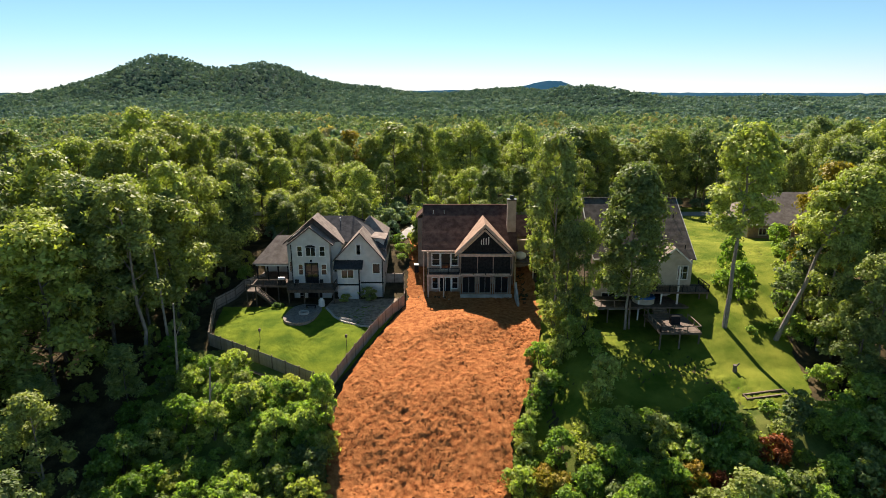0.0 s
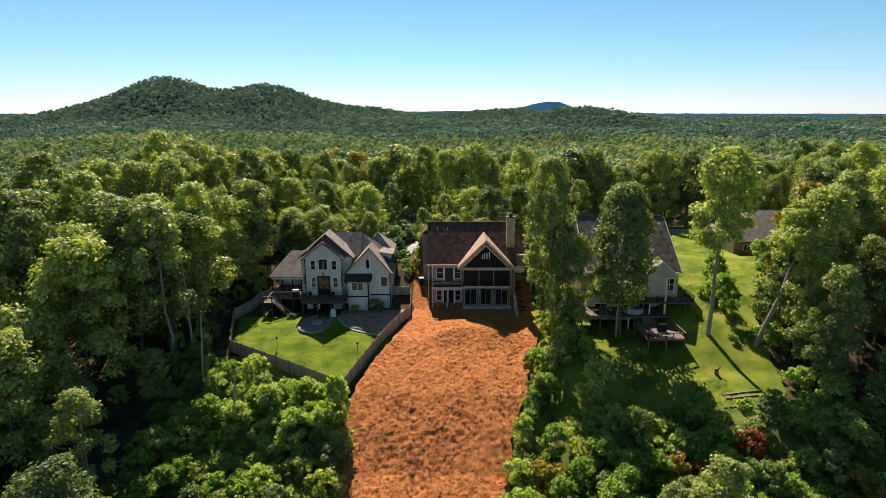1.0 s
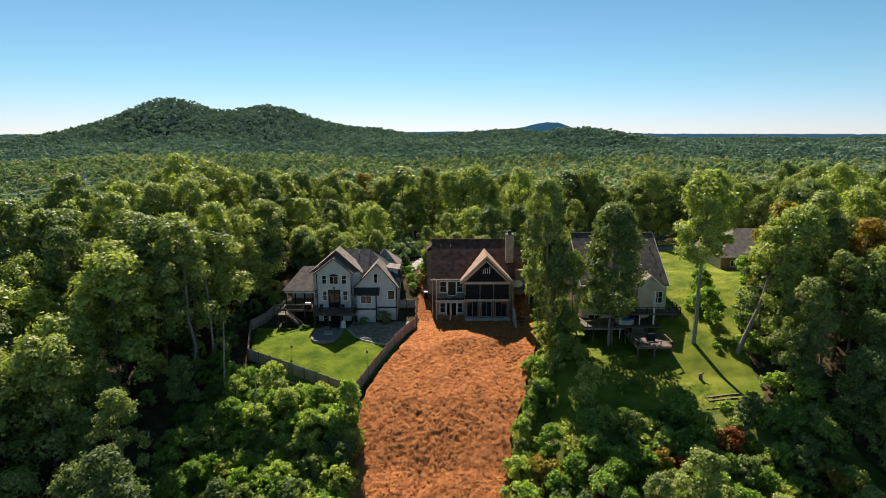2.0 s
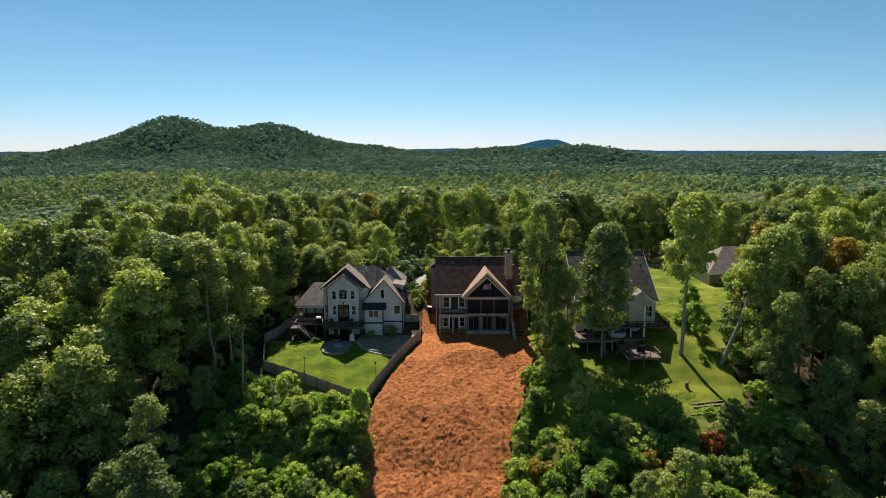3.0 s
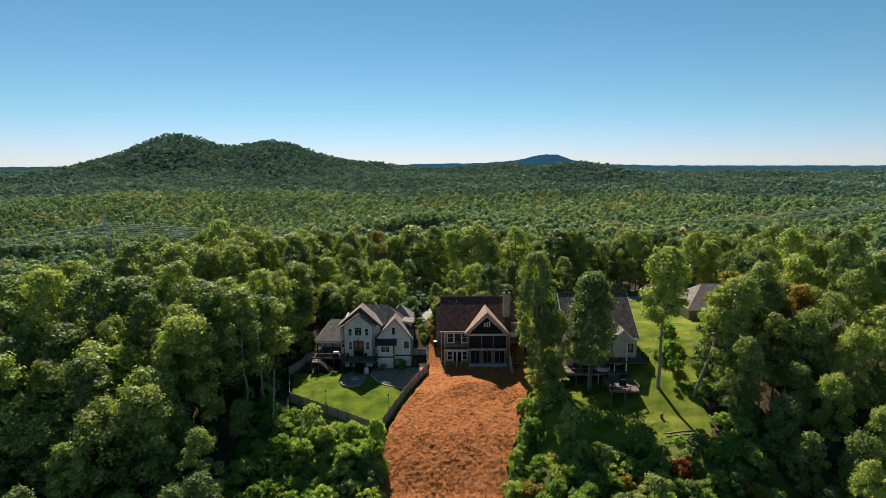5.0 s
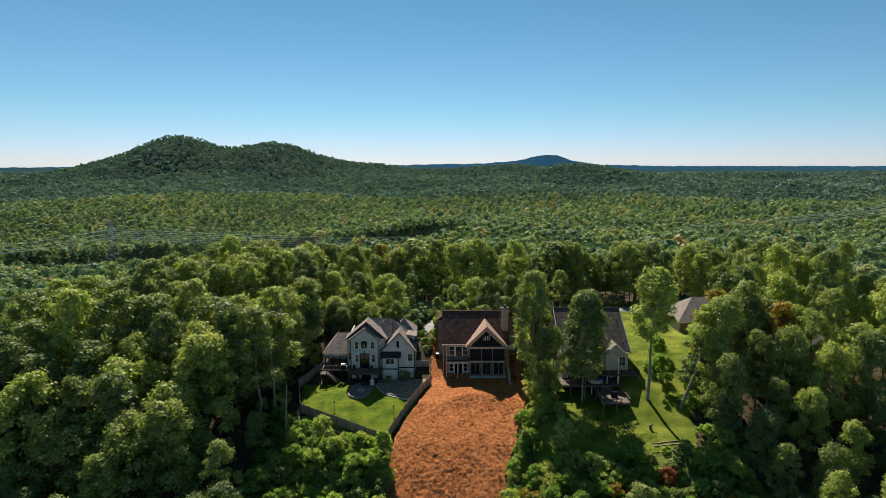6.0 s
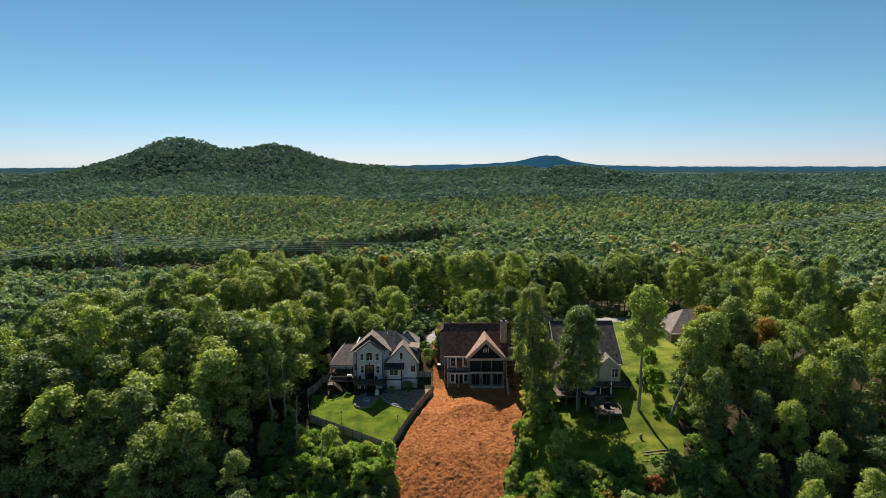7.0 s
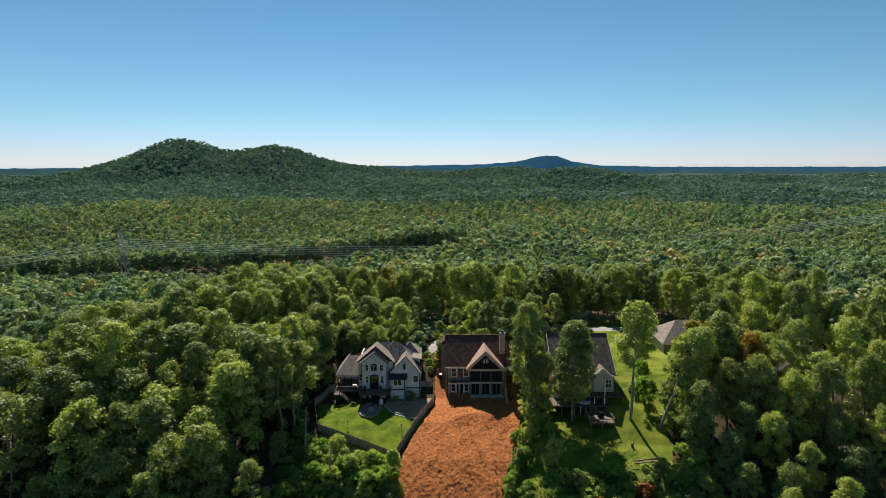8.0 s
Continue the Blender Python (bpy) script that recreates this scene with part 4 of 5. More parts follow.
    # right gable
    gw = ((-13.75, -13.1, 3.9, 5.5),)
    lw = (-11.25, -10.1, 0.75, 2.4)
    front_wall(h, "gable_front", -17.0, -9.6, -4.2, 3.2, 90.2, M_WHITE, (lw,))
    part("gable_wall", solid(B(), [(-17.0, 90.2, 3.2), (-9.6, 90.2, 3.2), (-13.1, 90.2, 7.4)], (0, 0.25, 0)), M_WHITE, h)
    window(h, *gw[0], 90.1, M_TRIM, 1, 2)
    window(h, *lw, 90.2, M_TRIM, 1, 1)
    part("side_wall", box(B(), -9.85, -9.6, 90.45, 102.75, -4, 3.3), M_WHITE, h)
    gable(h, -13.1, -17.5, -9.2, 3.05, 7.65, 89.6, 94.5, M_TAN_ROOF, M_DARKTRIM, 0.16, 0.24)
    for z in (-0.75,):
        part("belt_trim", box(B(), -13.2, -9.55, 90.12, 90.2, z - 0.12, z + 0.12), M_DARK, h)
    # box bay with a dark shed roof
    bay = (-16.1, -14.2, 0.3, 1.65)
    front_wall(h, "box_bay", -16.7, -13.3, -4.2, 2.0, 89.2, M_WHITE, (bay,))
    part("box_bay_side", box(B(), -16.7, -16.5, 89.45, 90.2, -4.2, 2.0), M_WHITE, h)
    part("box_bay_side", box(B(), -13.5, -13.3, 89.45, 90.2, -4.2, 2.0), M_WHITE, h)
    window(h, *bay, 89.2, M_TRIM, 2, 1)
    part("belt_trim", box(B(), -16.75, -13.25, 89.12, 89.2, -0.9, -0.65), M_DARK, h)
    part("corner_board", box(B(), -13.42, -13.22, 89.1, 89.2, -4.2, 2.0), M_DARK, h)
    slope(h, "shed_roof", [(-17.3, 88.6, 2.0), (-12.7, 88.6, 2.0), (-12.7, 90.2, 3.0), (-17.3, 90.2, 3.0)], M_DARK_METAL, 0.12)
    # stair tower with a pyramid roof, and a shed dormer
    part("tower", box(B(), -14.6, -9.6, 97.2, 102.7, 2, 5.4), M_WHITE, h)
    apex = (-12.6, 99.4, 8.4)
    cs = [(-15.4, 96.6, 5.3), (-9.5, 96.6, 5.3), (-9.5, 103.2, 5.3), (-15.4, 103.2, 5.3)]
    for i in range(4):
        slope(h, "tower_roof", [cs[i], cs[(i + 1) % 4], apex], M_TAN_ROOF, 0.14)
    part("dormer_wall", box(B(), -12.4, -9.75, 93.6, 96.9, 3.2, 5.7), M_WHITE, h)
    slope(h, "dormer_roof", [(-13.2, 93.1, 6.25), (-9.3, 93.1, 5.75), (-9.3, 97.2, 5.75), (-13.2, 97.2, 6.25)], M_TAN_ROOF, 0.14)
    part("downspout", box(B(), -9.75, -9.62, 89.98, 90.1, -4.0, 3.0), M_DARK, h)
    part("downspout", box(B(), -24.1, -23.98, 89.85, 89.98, -4.0, 5.6), M_DARK, h)
    # side porch
    slope(h, "porch_roof", [(-30.9, 91.6, 2.0), (-24.7, 91.6, 2.0), (-25.1, 96.8, 5.5), (-28.0, 96.8, 5.5)], M_TAN_ROOF)
    slope(h, "porch_roof", [(-30.9, 91.6, 2.0), (-28.0, 96.8, 5.5), (-28.0, 101, 5.5), (-30.9, 101, 2.0)], M_TAN_ROOF)
    part("porch_beam", box(B(), -30.5, -25.1, 91.9, 92.1, 1.5, 1.85), M_TRIM, h)
    for x in (-30.3, -28.6, -26.9, -25.3):
        post(h, x, 92.0, -0.9, 1.5, 0.2, M_DARK, "column")
    part("porch_back_wall", box(B(), -30.4, -25.1, 96.5, 96.8, -4, 2.0), M_WHITE, h)
    # deck; its rails, posts and stair use the shade-darkened timber
    d = part("deck", box(B(), -30.6, -24.3, 88.6, 96.4, -1.05, -0.85), M_DECK, h, "weathered wooden deck on posts")
    part("deck_floor", box(B(), -24.3, -16.9, 87.0, 90.0, -1.05, -0.85), M_DECK, d)
    part("deck_fascia", box(B(), -24.3, -16.9, 86.9, 87.0, -1.35, -0.84), M_DECK_SHADE, d)
    for a, b in (((-24.3, 87.08, -0.85), (-16.95, 87.08, -0.85)), ((-16.95, 87.08, -0.85), (-16.95, 89.2, -0.85)), ((-30.5, 88.7, -0.85), (-24.4, 88.7, -0.85))):
        railing(d, a, b, M_DECK_SHADE, 1.0)
    for x in (-24.1, -21.7, -19.4, -17.1):
        post(d, x, 87.2, -4.4, -1.05, 0.2, M_DECK_SHADE)
    for x in (-30.3, -28.2, -26.2):
        post(d, x, 88.9, -4.6, -1.05, 0.2, M_DECK_SHADE)
    st = part("stair", beam(B(), (-29.0, 87.6, -1.0), (-25.6, 87.6, -4.0), 0.06, 0.3), M_DECK_SHADE, d)
    part("stringer", beam(B(), (-29.0, 86.5, -1.0), (-25.6, 86.5, -4.0), 0.06, 0.3), M_DECK_SHADE, st)
    part("stair_rail", beam(B(), (-29.0, 86.5, 0.0), (-25.6, 86.5, -3.0), 0.08, 0.12), M_DECK_SHADE, st)
    for i in range(14):
        x, z = -28.9 + 3.3 * i / 14, -1.0 - 2.9 * i / 14
        part("tread", box(B(), x, x + 0.26, 86.53, 87.57, z - 0.04, z), M_DECK_SHADE, st)
    part("landing", box(B(), -30.5, -28.9, 86.4, 88.6, -1.12, -0.95), M_DECK, d)
    for x, y in ((-30.4, 86.5), (-29.0, 86.5)):
        post(d, x, y, -4.8, 0.05, 0.16, M_DECK_SHADE)
    part("landing_rail", beam(B(), (-30.4, 86.5, 0.0), (-29.0, 86.5, 0.0), 0.1, 0.14), M_DECK_SHADE, d)


white_house()


def grey_house():
    h = thing("house", (29, 90, -2.6), "tan-sided house with a large grey shingle roof and decks", "house")
    doors = ((24.6, 26.6, 1.9, 4.1), (28.0, 30.2, 1.9, 4.1))
    front_wall(h, "wall", 22.2, 36.1, -3.2, 5.5, 82.5, M_TAN_SIDING, doors + ((23.5, 25.5, -2.2, 0.2), (30.0, 32.5, -2.6, 0.2)))
    for v in doors:
        window(h, *v, 82.5, M_TRIM, 2, 1, "sliding_door")
    for v in ((23.5, 25.5, -2.2, 0.2), (30.0, 32.5, -2.6, 0.2)):
        window(h, *v, 82.5, M_TRIM, 2, 1)
    part("side_wall", box(B(), 22.2, 22.45, 82.75, 101, -3, 5.5), M_BRICK, h, "brick side wall")
    part("side_wall", box(B(), 35.85, 36.1, 82.75, 101, -1, 5.5), M_TAN_SIDING, h)
    part("rear_wall", box(B(), 22.45, 35.85, 100.75, 101, 0, 5.5), M_TAN_SIDING, h)
    for x in (22.2, 35.85):
        part("gable_wall", solid(B(), [(x, 82.6, 5.5), (x, 101, 5.5), (x, 91.6, 12.3)], (0.25, 0, 0)), M_TAN_SIDING if x > 30 else M_BRICK, h)
    slope(h, "front_roof", [(21.8, 81.9, 5.6), (36.6, 81.9, 5.6), (36.6, 91.6, 12.75), (21.8, 91.6, 12.75)], M_GREY_ROOF)
    slope(h, "rear_roof", [(21.8, 91.6, 12.75), (36.6, 91.6, 12.75), (36.6, 101.4, 5.6), (21.8, 101.4, 5.6)], M_GREY_ROOF)
    part("ridge_cap", beam(B(), (21.8, 91.6, 12.8), (36.6, 91.6, 12.8), 0.3, 0.08), M_DARK, h)
    part("rake_board", solid(B(), [(36.6, 81.9, 5.6), (36.6, 91.6, 12.75), (36.6, 91.6, 12.4), (36.6, 81.9, 5.25)], (0.08, 0, 0)), M_TRIM, h)
    part("rake_board", solid(B(), [(21.72, 81.9, 5.6), (21.72, 91.6, 12.75), (21.72, 91.6, 12.4), (21.72, 81.9, 5.25)], (0.08, 0, 0)), M_TRIM, h)
    part("gutter", box(B(), 21.8, 31.0, 81.76, 81.9, 5.38, 5.58), M_TRIM, h)
    for x, y in ((25.0, 88), (35.2, 88.3), (35.5, 83.4)):
        z = 5.6 + (y - 81.9) * 0.737
        part("vent_pipe", tube(B(), (x, y, z), (x, y, z + 0.6), 0.08, 0.08, 6), M_DARK, h)
    # small gabled bay
    bw = (34.0, 35.4, 2.6, 4.6)
    front_wall(h, "bay_wall", 31.3, 36.0, 1.5, 5.5, 81.5, M_TAN_SIDING, (bw,))
    part("bay_gable", solid(B(), [(31.3, 81.5, 5.5), (35.2, 81.5, 5.5), (33.2, 81.5, 7.1)], (0, 0.2, 0)), M_TAN_SIDING, h)
    part("bay_side", box(B(), 31.3, 31.5, 81.7, 82.5, 1.5, 5.5), M_TAN_SIDING, h)
    part("bay_side", box(B(), 35.8, 36.0, 81.7, 82.5, 1.5, 5.5), M_TAN_SIDING, h)
    window(h, *bw, 81.5, M_TRIM, 2, 2)
    gable(h, 33.2, 30.8, 35.7, 5.35, 7.5, 81.0, 85.0, M_TAN_ROOF, M_TRIM, 0.14, 0.3)
    part("downspout", box(B(), 33.2, 33.42, 79.0, 79.22, -2.4, 5.2), M_TRIM, h, "white porch post")
    # upper deck
    d = part("deck", box(B(), 24.6, 37.7, 78.9, 82.5, 1.3, 1.55), M_DECK, h, "dark weathered upper deck")
    for a, b in (((24.7, 79, 1.55), (37.6, 79, 1.55)), ((37.6, 79, 1.55), (37.6, 82.5, 1.55))):
        railing(d, a, b, M_DARK, 1.0)
    for x in (37.5, 36.4):
        for y in (79.1, 82.2):
            post(d, x, y, zl(x, y) - 0.3, 1.3, 0.18, M_WOOD)
    for x in (27.9, 31.0):
        post(d, x, 79.1, zl(x, 79) - 0.3, 1.3, 0.17, M_TRIM, "white_post")
    # low deck
    e = part("low_deck", box(B(), 20.3, 34.6, 78.0, 82.5, -0.6, -0.35), M_DECK, h)
    railing(e, (20.4, 78.1, -0.35), (26.0, 78.1, -0.35), M_WOOD, 0.95, 20.0)
    railing(e, (20.4, 78.1, -0.35), (20.4, 82.4, -0.35), M_WOOD, 0.95, 20.0)
    for x in (20.5, 23.3, 26.0, 29.0, 32.0, 34.4):
        post(e, x, 78.15, zl(x, 78) - 0.3, -0.6, 0.18, M_WOOD)
    part("stair_board", beam(B(), (26.3, 78.0, 0.6), (25.6, 75.6, -2.7), 0.25, 0.12), M_WOOD, e)
    # lower platform on the lawn
    f = thing("platform_deck", (30.7, 73, -2.6), "wooden platform deck with rails on the shaded lawn", "deck")
    part("platform", box(B(), 28.0, 33.4, 70.6, 77.2, -1.35, -1.1), M_DECK, f)
    for a, b in (((28.1, 70.7, -1.1), (33.3, 70.7, -1.1)), ((28.1, 70.7, -1.1), (28.1, 77, -1.1)), ((33.3, 70.7, -1.1), (33.3, 75, -1.1))):
        railing(f, a, b, M_WOOD, 0.85, 20.0)
    for x in (28.2, 30.7, 33.2):
        for y in (70.8, 76.9):
            post(f, x, y, zl(x, y) - 0.3, -1.35, 0.16, M_WOOD)
    for i in range(4):
        part("step", box(B(), 29.5, 31.5, 77.2 + 0.25 * i, 77.45 + 0.25 * i, -1.2, -1.0 + 0.16 * i), M_WOOD, f)
    t = thing("hot_tub", (28.9, 80.2, -0.35), "round tub under a blue cover on the low deck", "hot tub")
    bm = tube(B(), (28.9, 80.2, -0.35), (28.9, 80.2, 0.45), 1.5, 1.55, 28)
    part("tub_wall", bm, M_TAN_SIDING, t)
    part("cover", tube(B(), (28.9, 80.2, 0.45), (28.9, 80.2, 0.62), 1.62, 1.45, 28), M_BLUE, t, "blue vinyl cover")
    g = thing("grill", (31.0, 73.6, -1.1), "dark covered grill on the platform deck", "grill")
    part("grill_body", solid(B(), [(30.4, 73.3, -1.1), (31.6, 73.3, -1.1), (31.6, 74.0, -1.1), (30.4, 74.0, -1.1)], (0, 0, 0.8)), M_DARK, g)
    part("hood", tube(B(), (30.4, 73.65, -0.3), (31.6, 73.65, -0.3), 0.36, 0.36, 12), M_DARK, g)


grey_house()


def ranch_house(x0, x1, y0, y1, z, ze, zr, label):
    """A long low house with a hipped roof, among trees."""
    h = thing("house", ((x0 + x1) / 2, (y0 + y1) / 2, z), label, "house")
    wins = [(x0 + 2.0, x0 + 3.4, z + 1.0, z + 2.3), (x0 + 6, x0 + 8, z + 0.4, z + 2.3), (x1 - 4, x1 - 2.4, z + 1.0, z + 2.3)]
    front_wall(h, "wall", x0, x1, z - 1.5, ze, y0, M_BRICK, wins)
    for v in wins:
        window(h, *v, y0, M_TRIM, 2, 1)
    part("side_wall", box(B(), x0, x0 + 0.25, y0 + 0.25, y1, z - 1.5, ze), M_TAN_SIDING, h)
    part("side_wall", box(B(), x1 - 0.25, x1, y0 + 0.25, y1, z - 1.5, ze), M_BRICK, h)
    part("rear_wall", box(B(), x0 + 0.25, x1 - 0.25, y1 - 0.25, y1, z - 1.5, ze), M_BRICK, h)
    o, ym, k = 0.6, (y0 + y1) / 2, (y1 - y0) * 0.42
    a, b, c, d = (x0 - o, y0 - o, ze), (x1 + o, y0 - o, ze), (x1 + o, y1 + o, ze), (x0 - o, y1 + o, ze)
    r, s = (x0 + k, ym, zr), (x1 - k, ym, zr)
    for pts in ((a, b, s, r), (b, c, s), (c, d, r, s), (d, a, r)):
        slope(h, "roof", list(pts), M_TAN_ROOF)
    part("eave_board", box(B(), x0 - o, x1 + o, y0 - o - 0.05, y0 - o, ze - 0.3, ze - 0.02), M_TRIM, h)
    return h


ranch_house(57.5, 77.0, 108, 121, 1.8, 5.0, 9.9, "brick house with a brown hipped shingle roof among trees")
ranch_house(80.0, 98.0, 92, 103, -0.5, 3.2, 7.4, "low brick house with a tan hipped roof among trees")

# ---- shrubs and scrub ----
def make_shrub(seed, height, width, clumps, per, size, leaf, name="shrub", label="leafy green shrub in rough scrub", group="scrub"):
    r = np.random.default_rng(seed)
    c, rad = crown_clumps(r, height, width, height * 0.12, clumps)
    v, f = leaf_cloud(r, c, rad * 0.95, per, size, 0.8, 0.8)
    stem = B()
    for i in range(4):
        tube(stem, (0, 0, -0.3), (math.cos(i * 1.6) * width * 0.2, math.sin(i * 1.6) * width * 0.2, height * 0.6), 0.06, 0.02, 5)
    ob = thing(name, (0, 0, 0), label, "shrub", group)
    part("stem", stem, M_BARK, ob)
    cr = new("foliage", array_mesh("foliage", v, f, leaf))
    cr.parent = ob
    return ob


BUSH = [make_shrub(51, 3.0, 3.4, 34, 60, 0.29, M_SCRUB), make_shrub(52, 2.4, 3.8, 34, 60, 0.27, M_SCRUB), make_shrub(53, 4.2, 3.4, 40, 60, 0.30, M_SCRUB),
        make_shrub(54, 3.4, 3.2, 34, 60, 0.29, M_LEAF), make_shrub(55, 1.5, 2.4, 22, 60, 0.23, M_SCRUB)]
RUSSET = make_shrub(56, 3.2, 3.0, 34, 60, 0.26, M_RED, label="russet-red autumn shrub in the scrub")
AMBER = make_shrub(57, 3.4, 3.4, 34, 60, 0.27, M_AUTUMN, label="yellow-orange autumn shrub in the scrub")
FIRST = {}


def bush(ob, x, y, s, turn=0.0, tall=1.0):
    m = pose(x, y, zl(x, y), 0, 0, turn)
    if ob.name in FIRST:
        ob = copy_thing(ob, m)
    FIRST[ob.name] = True
    ob.matrix_basis = m @ Matrix.Diagonal((s, s, s * tall, 1))
    return ob


def fence_y(x):
    return 74.5 + (x + 32) * (65.8 - 74.5) / 17.9


srng = np.random.default_rng(19)
for x, y in scatter(srng, -37, -13.6, 43, 74, 1.75, lambda a, b: b < fence_y(a) - 3.0 and not (a < -28 and b > 58 and srng.random() < 0.5)):
    bush(BUSH[srng.choice(5, p=(0.26, 0.26, 0.16, 0.14, 0.18))], x, y, float(srng.uniform(0.7, 1.15)), float(srng.uniform(0, 360)))
for x, y in scatter(srng, 7, 48, 41, 60.5, 1.95, lambda a, b: a > np.interp(b, (41, 54, 60, 62), (7.6, 8.4, 9.5, 10.5)) and b < 57.4 + 0.03 * (a - 10)):
    k = srng.random()
    ob = RUSSET if k < 0.012 else AMBER if k < 0.05 else BUSH[srng.choice(5, p=(0.22, 0.2, 0.22, 0.24, 0.12))]
    bush(ob, x, y, float(srng.uniform(0.75, 1.25)), float(srng.uniform(0, 360)))
for x, y in scatter(srng, 43.5, 60, 58, 99, 2.6, lambda a, b: np.interp(b, (58, 72, 88, 99), (44.5, 45, 50.5, 58)) < a < np.interp(b, (58, 72, 88, 99), (52, 53, 58, 66))):
    bush(BUSH[srng.choice(5)], x, y, float(srng.uniform(0.7, 1.1)), float(srng.uniform(0, 360)))
for x, y in scatter(srng, -44, -35.5, 64, 104, 3.2, lambda a, b: True):
    bush(BUSH[3], x, y, float(srng.uniform(0.6, 1.0)), float(srng.uniform(0, 360)))
for x, y in scatter(srng, 20, 62, 22, 44, 4.5, lambda a, b: seen(a, b)):
    plant(4, x, y, float(srng.uniform(6, 9.5)), float(srng.uniform(0, 360)), 1.15)
for x, y in scatter(srng, -24, 20, 28, 44, 3.0, lambda a, b: seen(a, b) and not -13.6 < a < 7):
    bush(BUSH[srng.choice(5)], x, y, float(srng.uniform(0.9, 1.4)), float(srng.uniform(0, 360)))
hedge = scatter(srng, -33, 36, 104.5, 129, 3.0, lambda a, b: not in_open(a, b)) + scatter(srng, -62, 74, 141, 145, 3.0, lambda a, b: True)
wood("understory", hedge, 61, 30, 26, 0.13, "leafy green undergrowth beneath the roadside trees", 2.6, 4.4, 1.0)
for x, y in scatter(srng, 14.6, 19.5, 68, 92, 2.6, lambda a, b: a > np.interp(b, (66, 78, 92), (12.8, 15.2, 16))):
    bush(BUSH[2 + int(srng.integers(2))], x, y, float(srng.uniform(0.7, 1.1)), float(srng.uniform(0, 360)), 1.2)
for i in range(9):
    y = 55.5 + 1.35 * i
    bush(BUSH[(0, 3, 1)[i % 3]], float(np.interp(y, (54, 60, 65.5, 70), (8.6, 9.6, 12.2, 13.4))), y, 0.6 + 0.08 * (i % 4), 47.0 * i)
# bushes that stand out: kind, x, y, size, height
for k, x, y, s, t in ((0, 12.6, 70.5, 0.95, 1.0), (1, 13.6, 65.6, 0.85, 1.1), (3, 18.3, 61.2, 1.25, 1.3), (0, -18.6, 64.4, 0.95, 1.05), (2, -13.9, 60.8, 1.0, 1.55), (2, -15.6, 58.5, 0.9, 1.2),
                      (1, 41.0, 82.5, 0.9, 0.9), (0, 43.2, 83.5, 0.9, 1.0), (2, 41.8, 78.6, 1.0, 1.3), (4, 40.5, 71.8, 0.6, 1.0), (3, -15.6, 88.4, 0.55, 0.6), (3, -11.9, 88.9, 0.75, 0.8), (4, -25.6, 85.8, 0.7, 0.7),
                      (3, -4.0, 104.0, 1.4, 1.4), (3, -2.0, 106.5, 1.5, 1.5), (1, -7.2, 99.5, 0.5, 0.7), (1, -7.6, 102.5, 0.6, 0.8), (0, -8.2, 105.5, 0.6, 0.9), (1, -33.2, 94.8, 0.8, 1.0), (0, -34.0, 97.5, 0.9, 1.0), (3, -6.0, 101.0, 0.5, 1.1), (0, 44.5, 88.0, 1.2, 1.2)):
    bush(BUSH[k], x, y, s, x * 31, t)
for x, y, s in ((17.6, 47.2, 1.0), (15.2, 46.2, 0.7), (27.5, 50.0, 0.6)):
    bush(RUSSET, x, y, s)
for x, y, s in ((12.2, 51.8, 1.1), (10.8, 54.0, 0.8), (25.0, 50.5, 0.9)):
    bush(AMBER, x, y, s)

# ---- yard of the white house ----
def board_fence():
    f = thing("board_fence", (-20, 75, -5), "weathered grey-brown board privacy fence around the lawn", "fence")
    line = [(-29.5, 93.5), (-32.6, 91.8), (-34.8, 85.0), (-32.0, 74.6), (-14.1, 65.7), (-6.0, 86.6), (-6.5, 93.6)]
    boardm = mesh_of("board", solid(B(), [(-0.5, -0.03, 0), (0.5, -0.03, 0), (0.5, 0.0, 0), (-0.5, 0.0, 0)], (0, 0, 1.88)), M_FENCE)
    railm = mesh_of("rail", box(B(), -0.5, 0.5, 0.0, 0.06, -0.05, 0.05), M_WOOD)
    postm = mesh_of("fence_post", solid(B(), [(-0.07, -0.07, 0), (0.07, -0.07, 0), (0.07, 0.07, 0), (-0.07, 0.07, 0)], (0, 0, 2.4)), M_WOOD)
    inv = base_of(f).inverted()

    def place(nm, me, m):
        o = new(nm, me)
        o.parent = f
        o.matrix_local = inv @ m

    wob = np.random.default_rng(3)
    for a, b in zip(line, line[1:]):
        a, b = Vector((*a, 0)), Vector((*b, 0))
        n = max(1, round((b - a).length / 2.3))
        for i in range(n):
            p, q = a.lerp(b, i / n), a.lerp(b, (i + 1) / n)
            z0, z1 = zl(p.x, p.y), zl(q.x, q.y)
            place("fence_post", postm, Matrix.Translation((p.x, p.y, z0 - 0.4)))
            k = 8
            for j in range(-2, k):
                u, w = (p, q) if j < 0 else (p.lerp(q, j / k), p.lerp(q, (j + 1) / k))
                y0, y1 = (z0, z1) if j < 0 else (z0 + (z1 - z0) * (j + 0.5) / k,) * 2
                d = (w - u) * (1.0 if j < 0 else 0.965)
                h = (0.4 if j == -2 else 1.5) if j < 0 else -0.06 + wob.normal() * 0.012
                m = Matrix(((d.x, -d.y / d.length, 0, (u.x + w.x) / 2), (d.y, d.x / d.length, 0, (u.y + w.y) / 2), (y1 - y0, 0, 1, (y0 + y1) / 2 + h), (0, 0, 0, 1)))
                place("rail" if j < 0 else "board", railm if j < 0 else boardm, m)


board_fence()
gate = thing("garden_gate", (-8.2, 93.9, zl(-8.2, 93.9)), "pale weathered board gate by the house corner", "gate")
gz = zl(-8.2, 93.9)
part("gate_frame", box(B(), -9.6, -6.6, 93.85, 93.95, gz - 0.4, gz + 1.5), M_FENCE, gate)
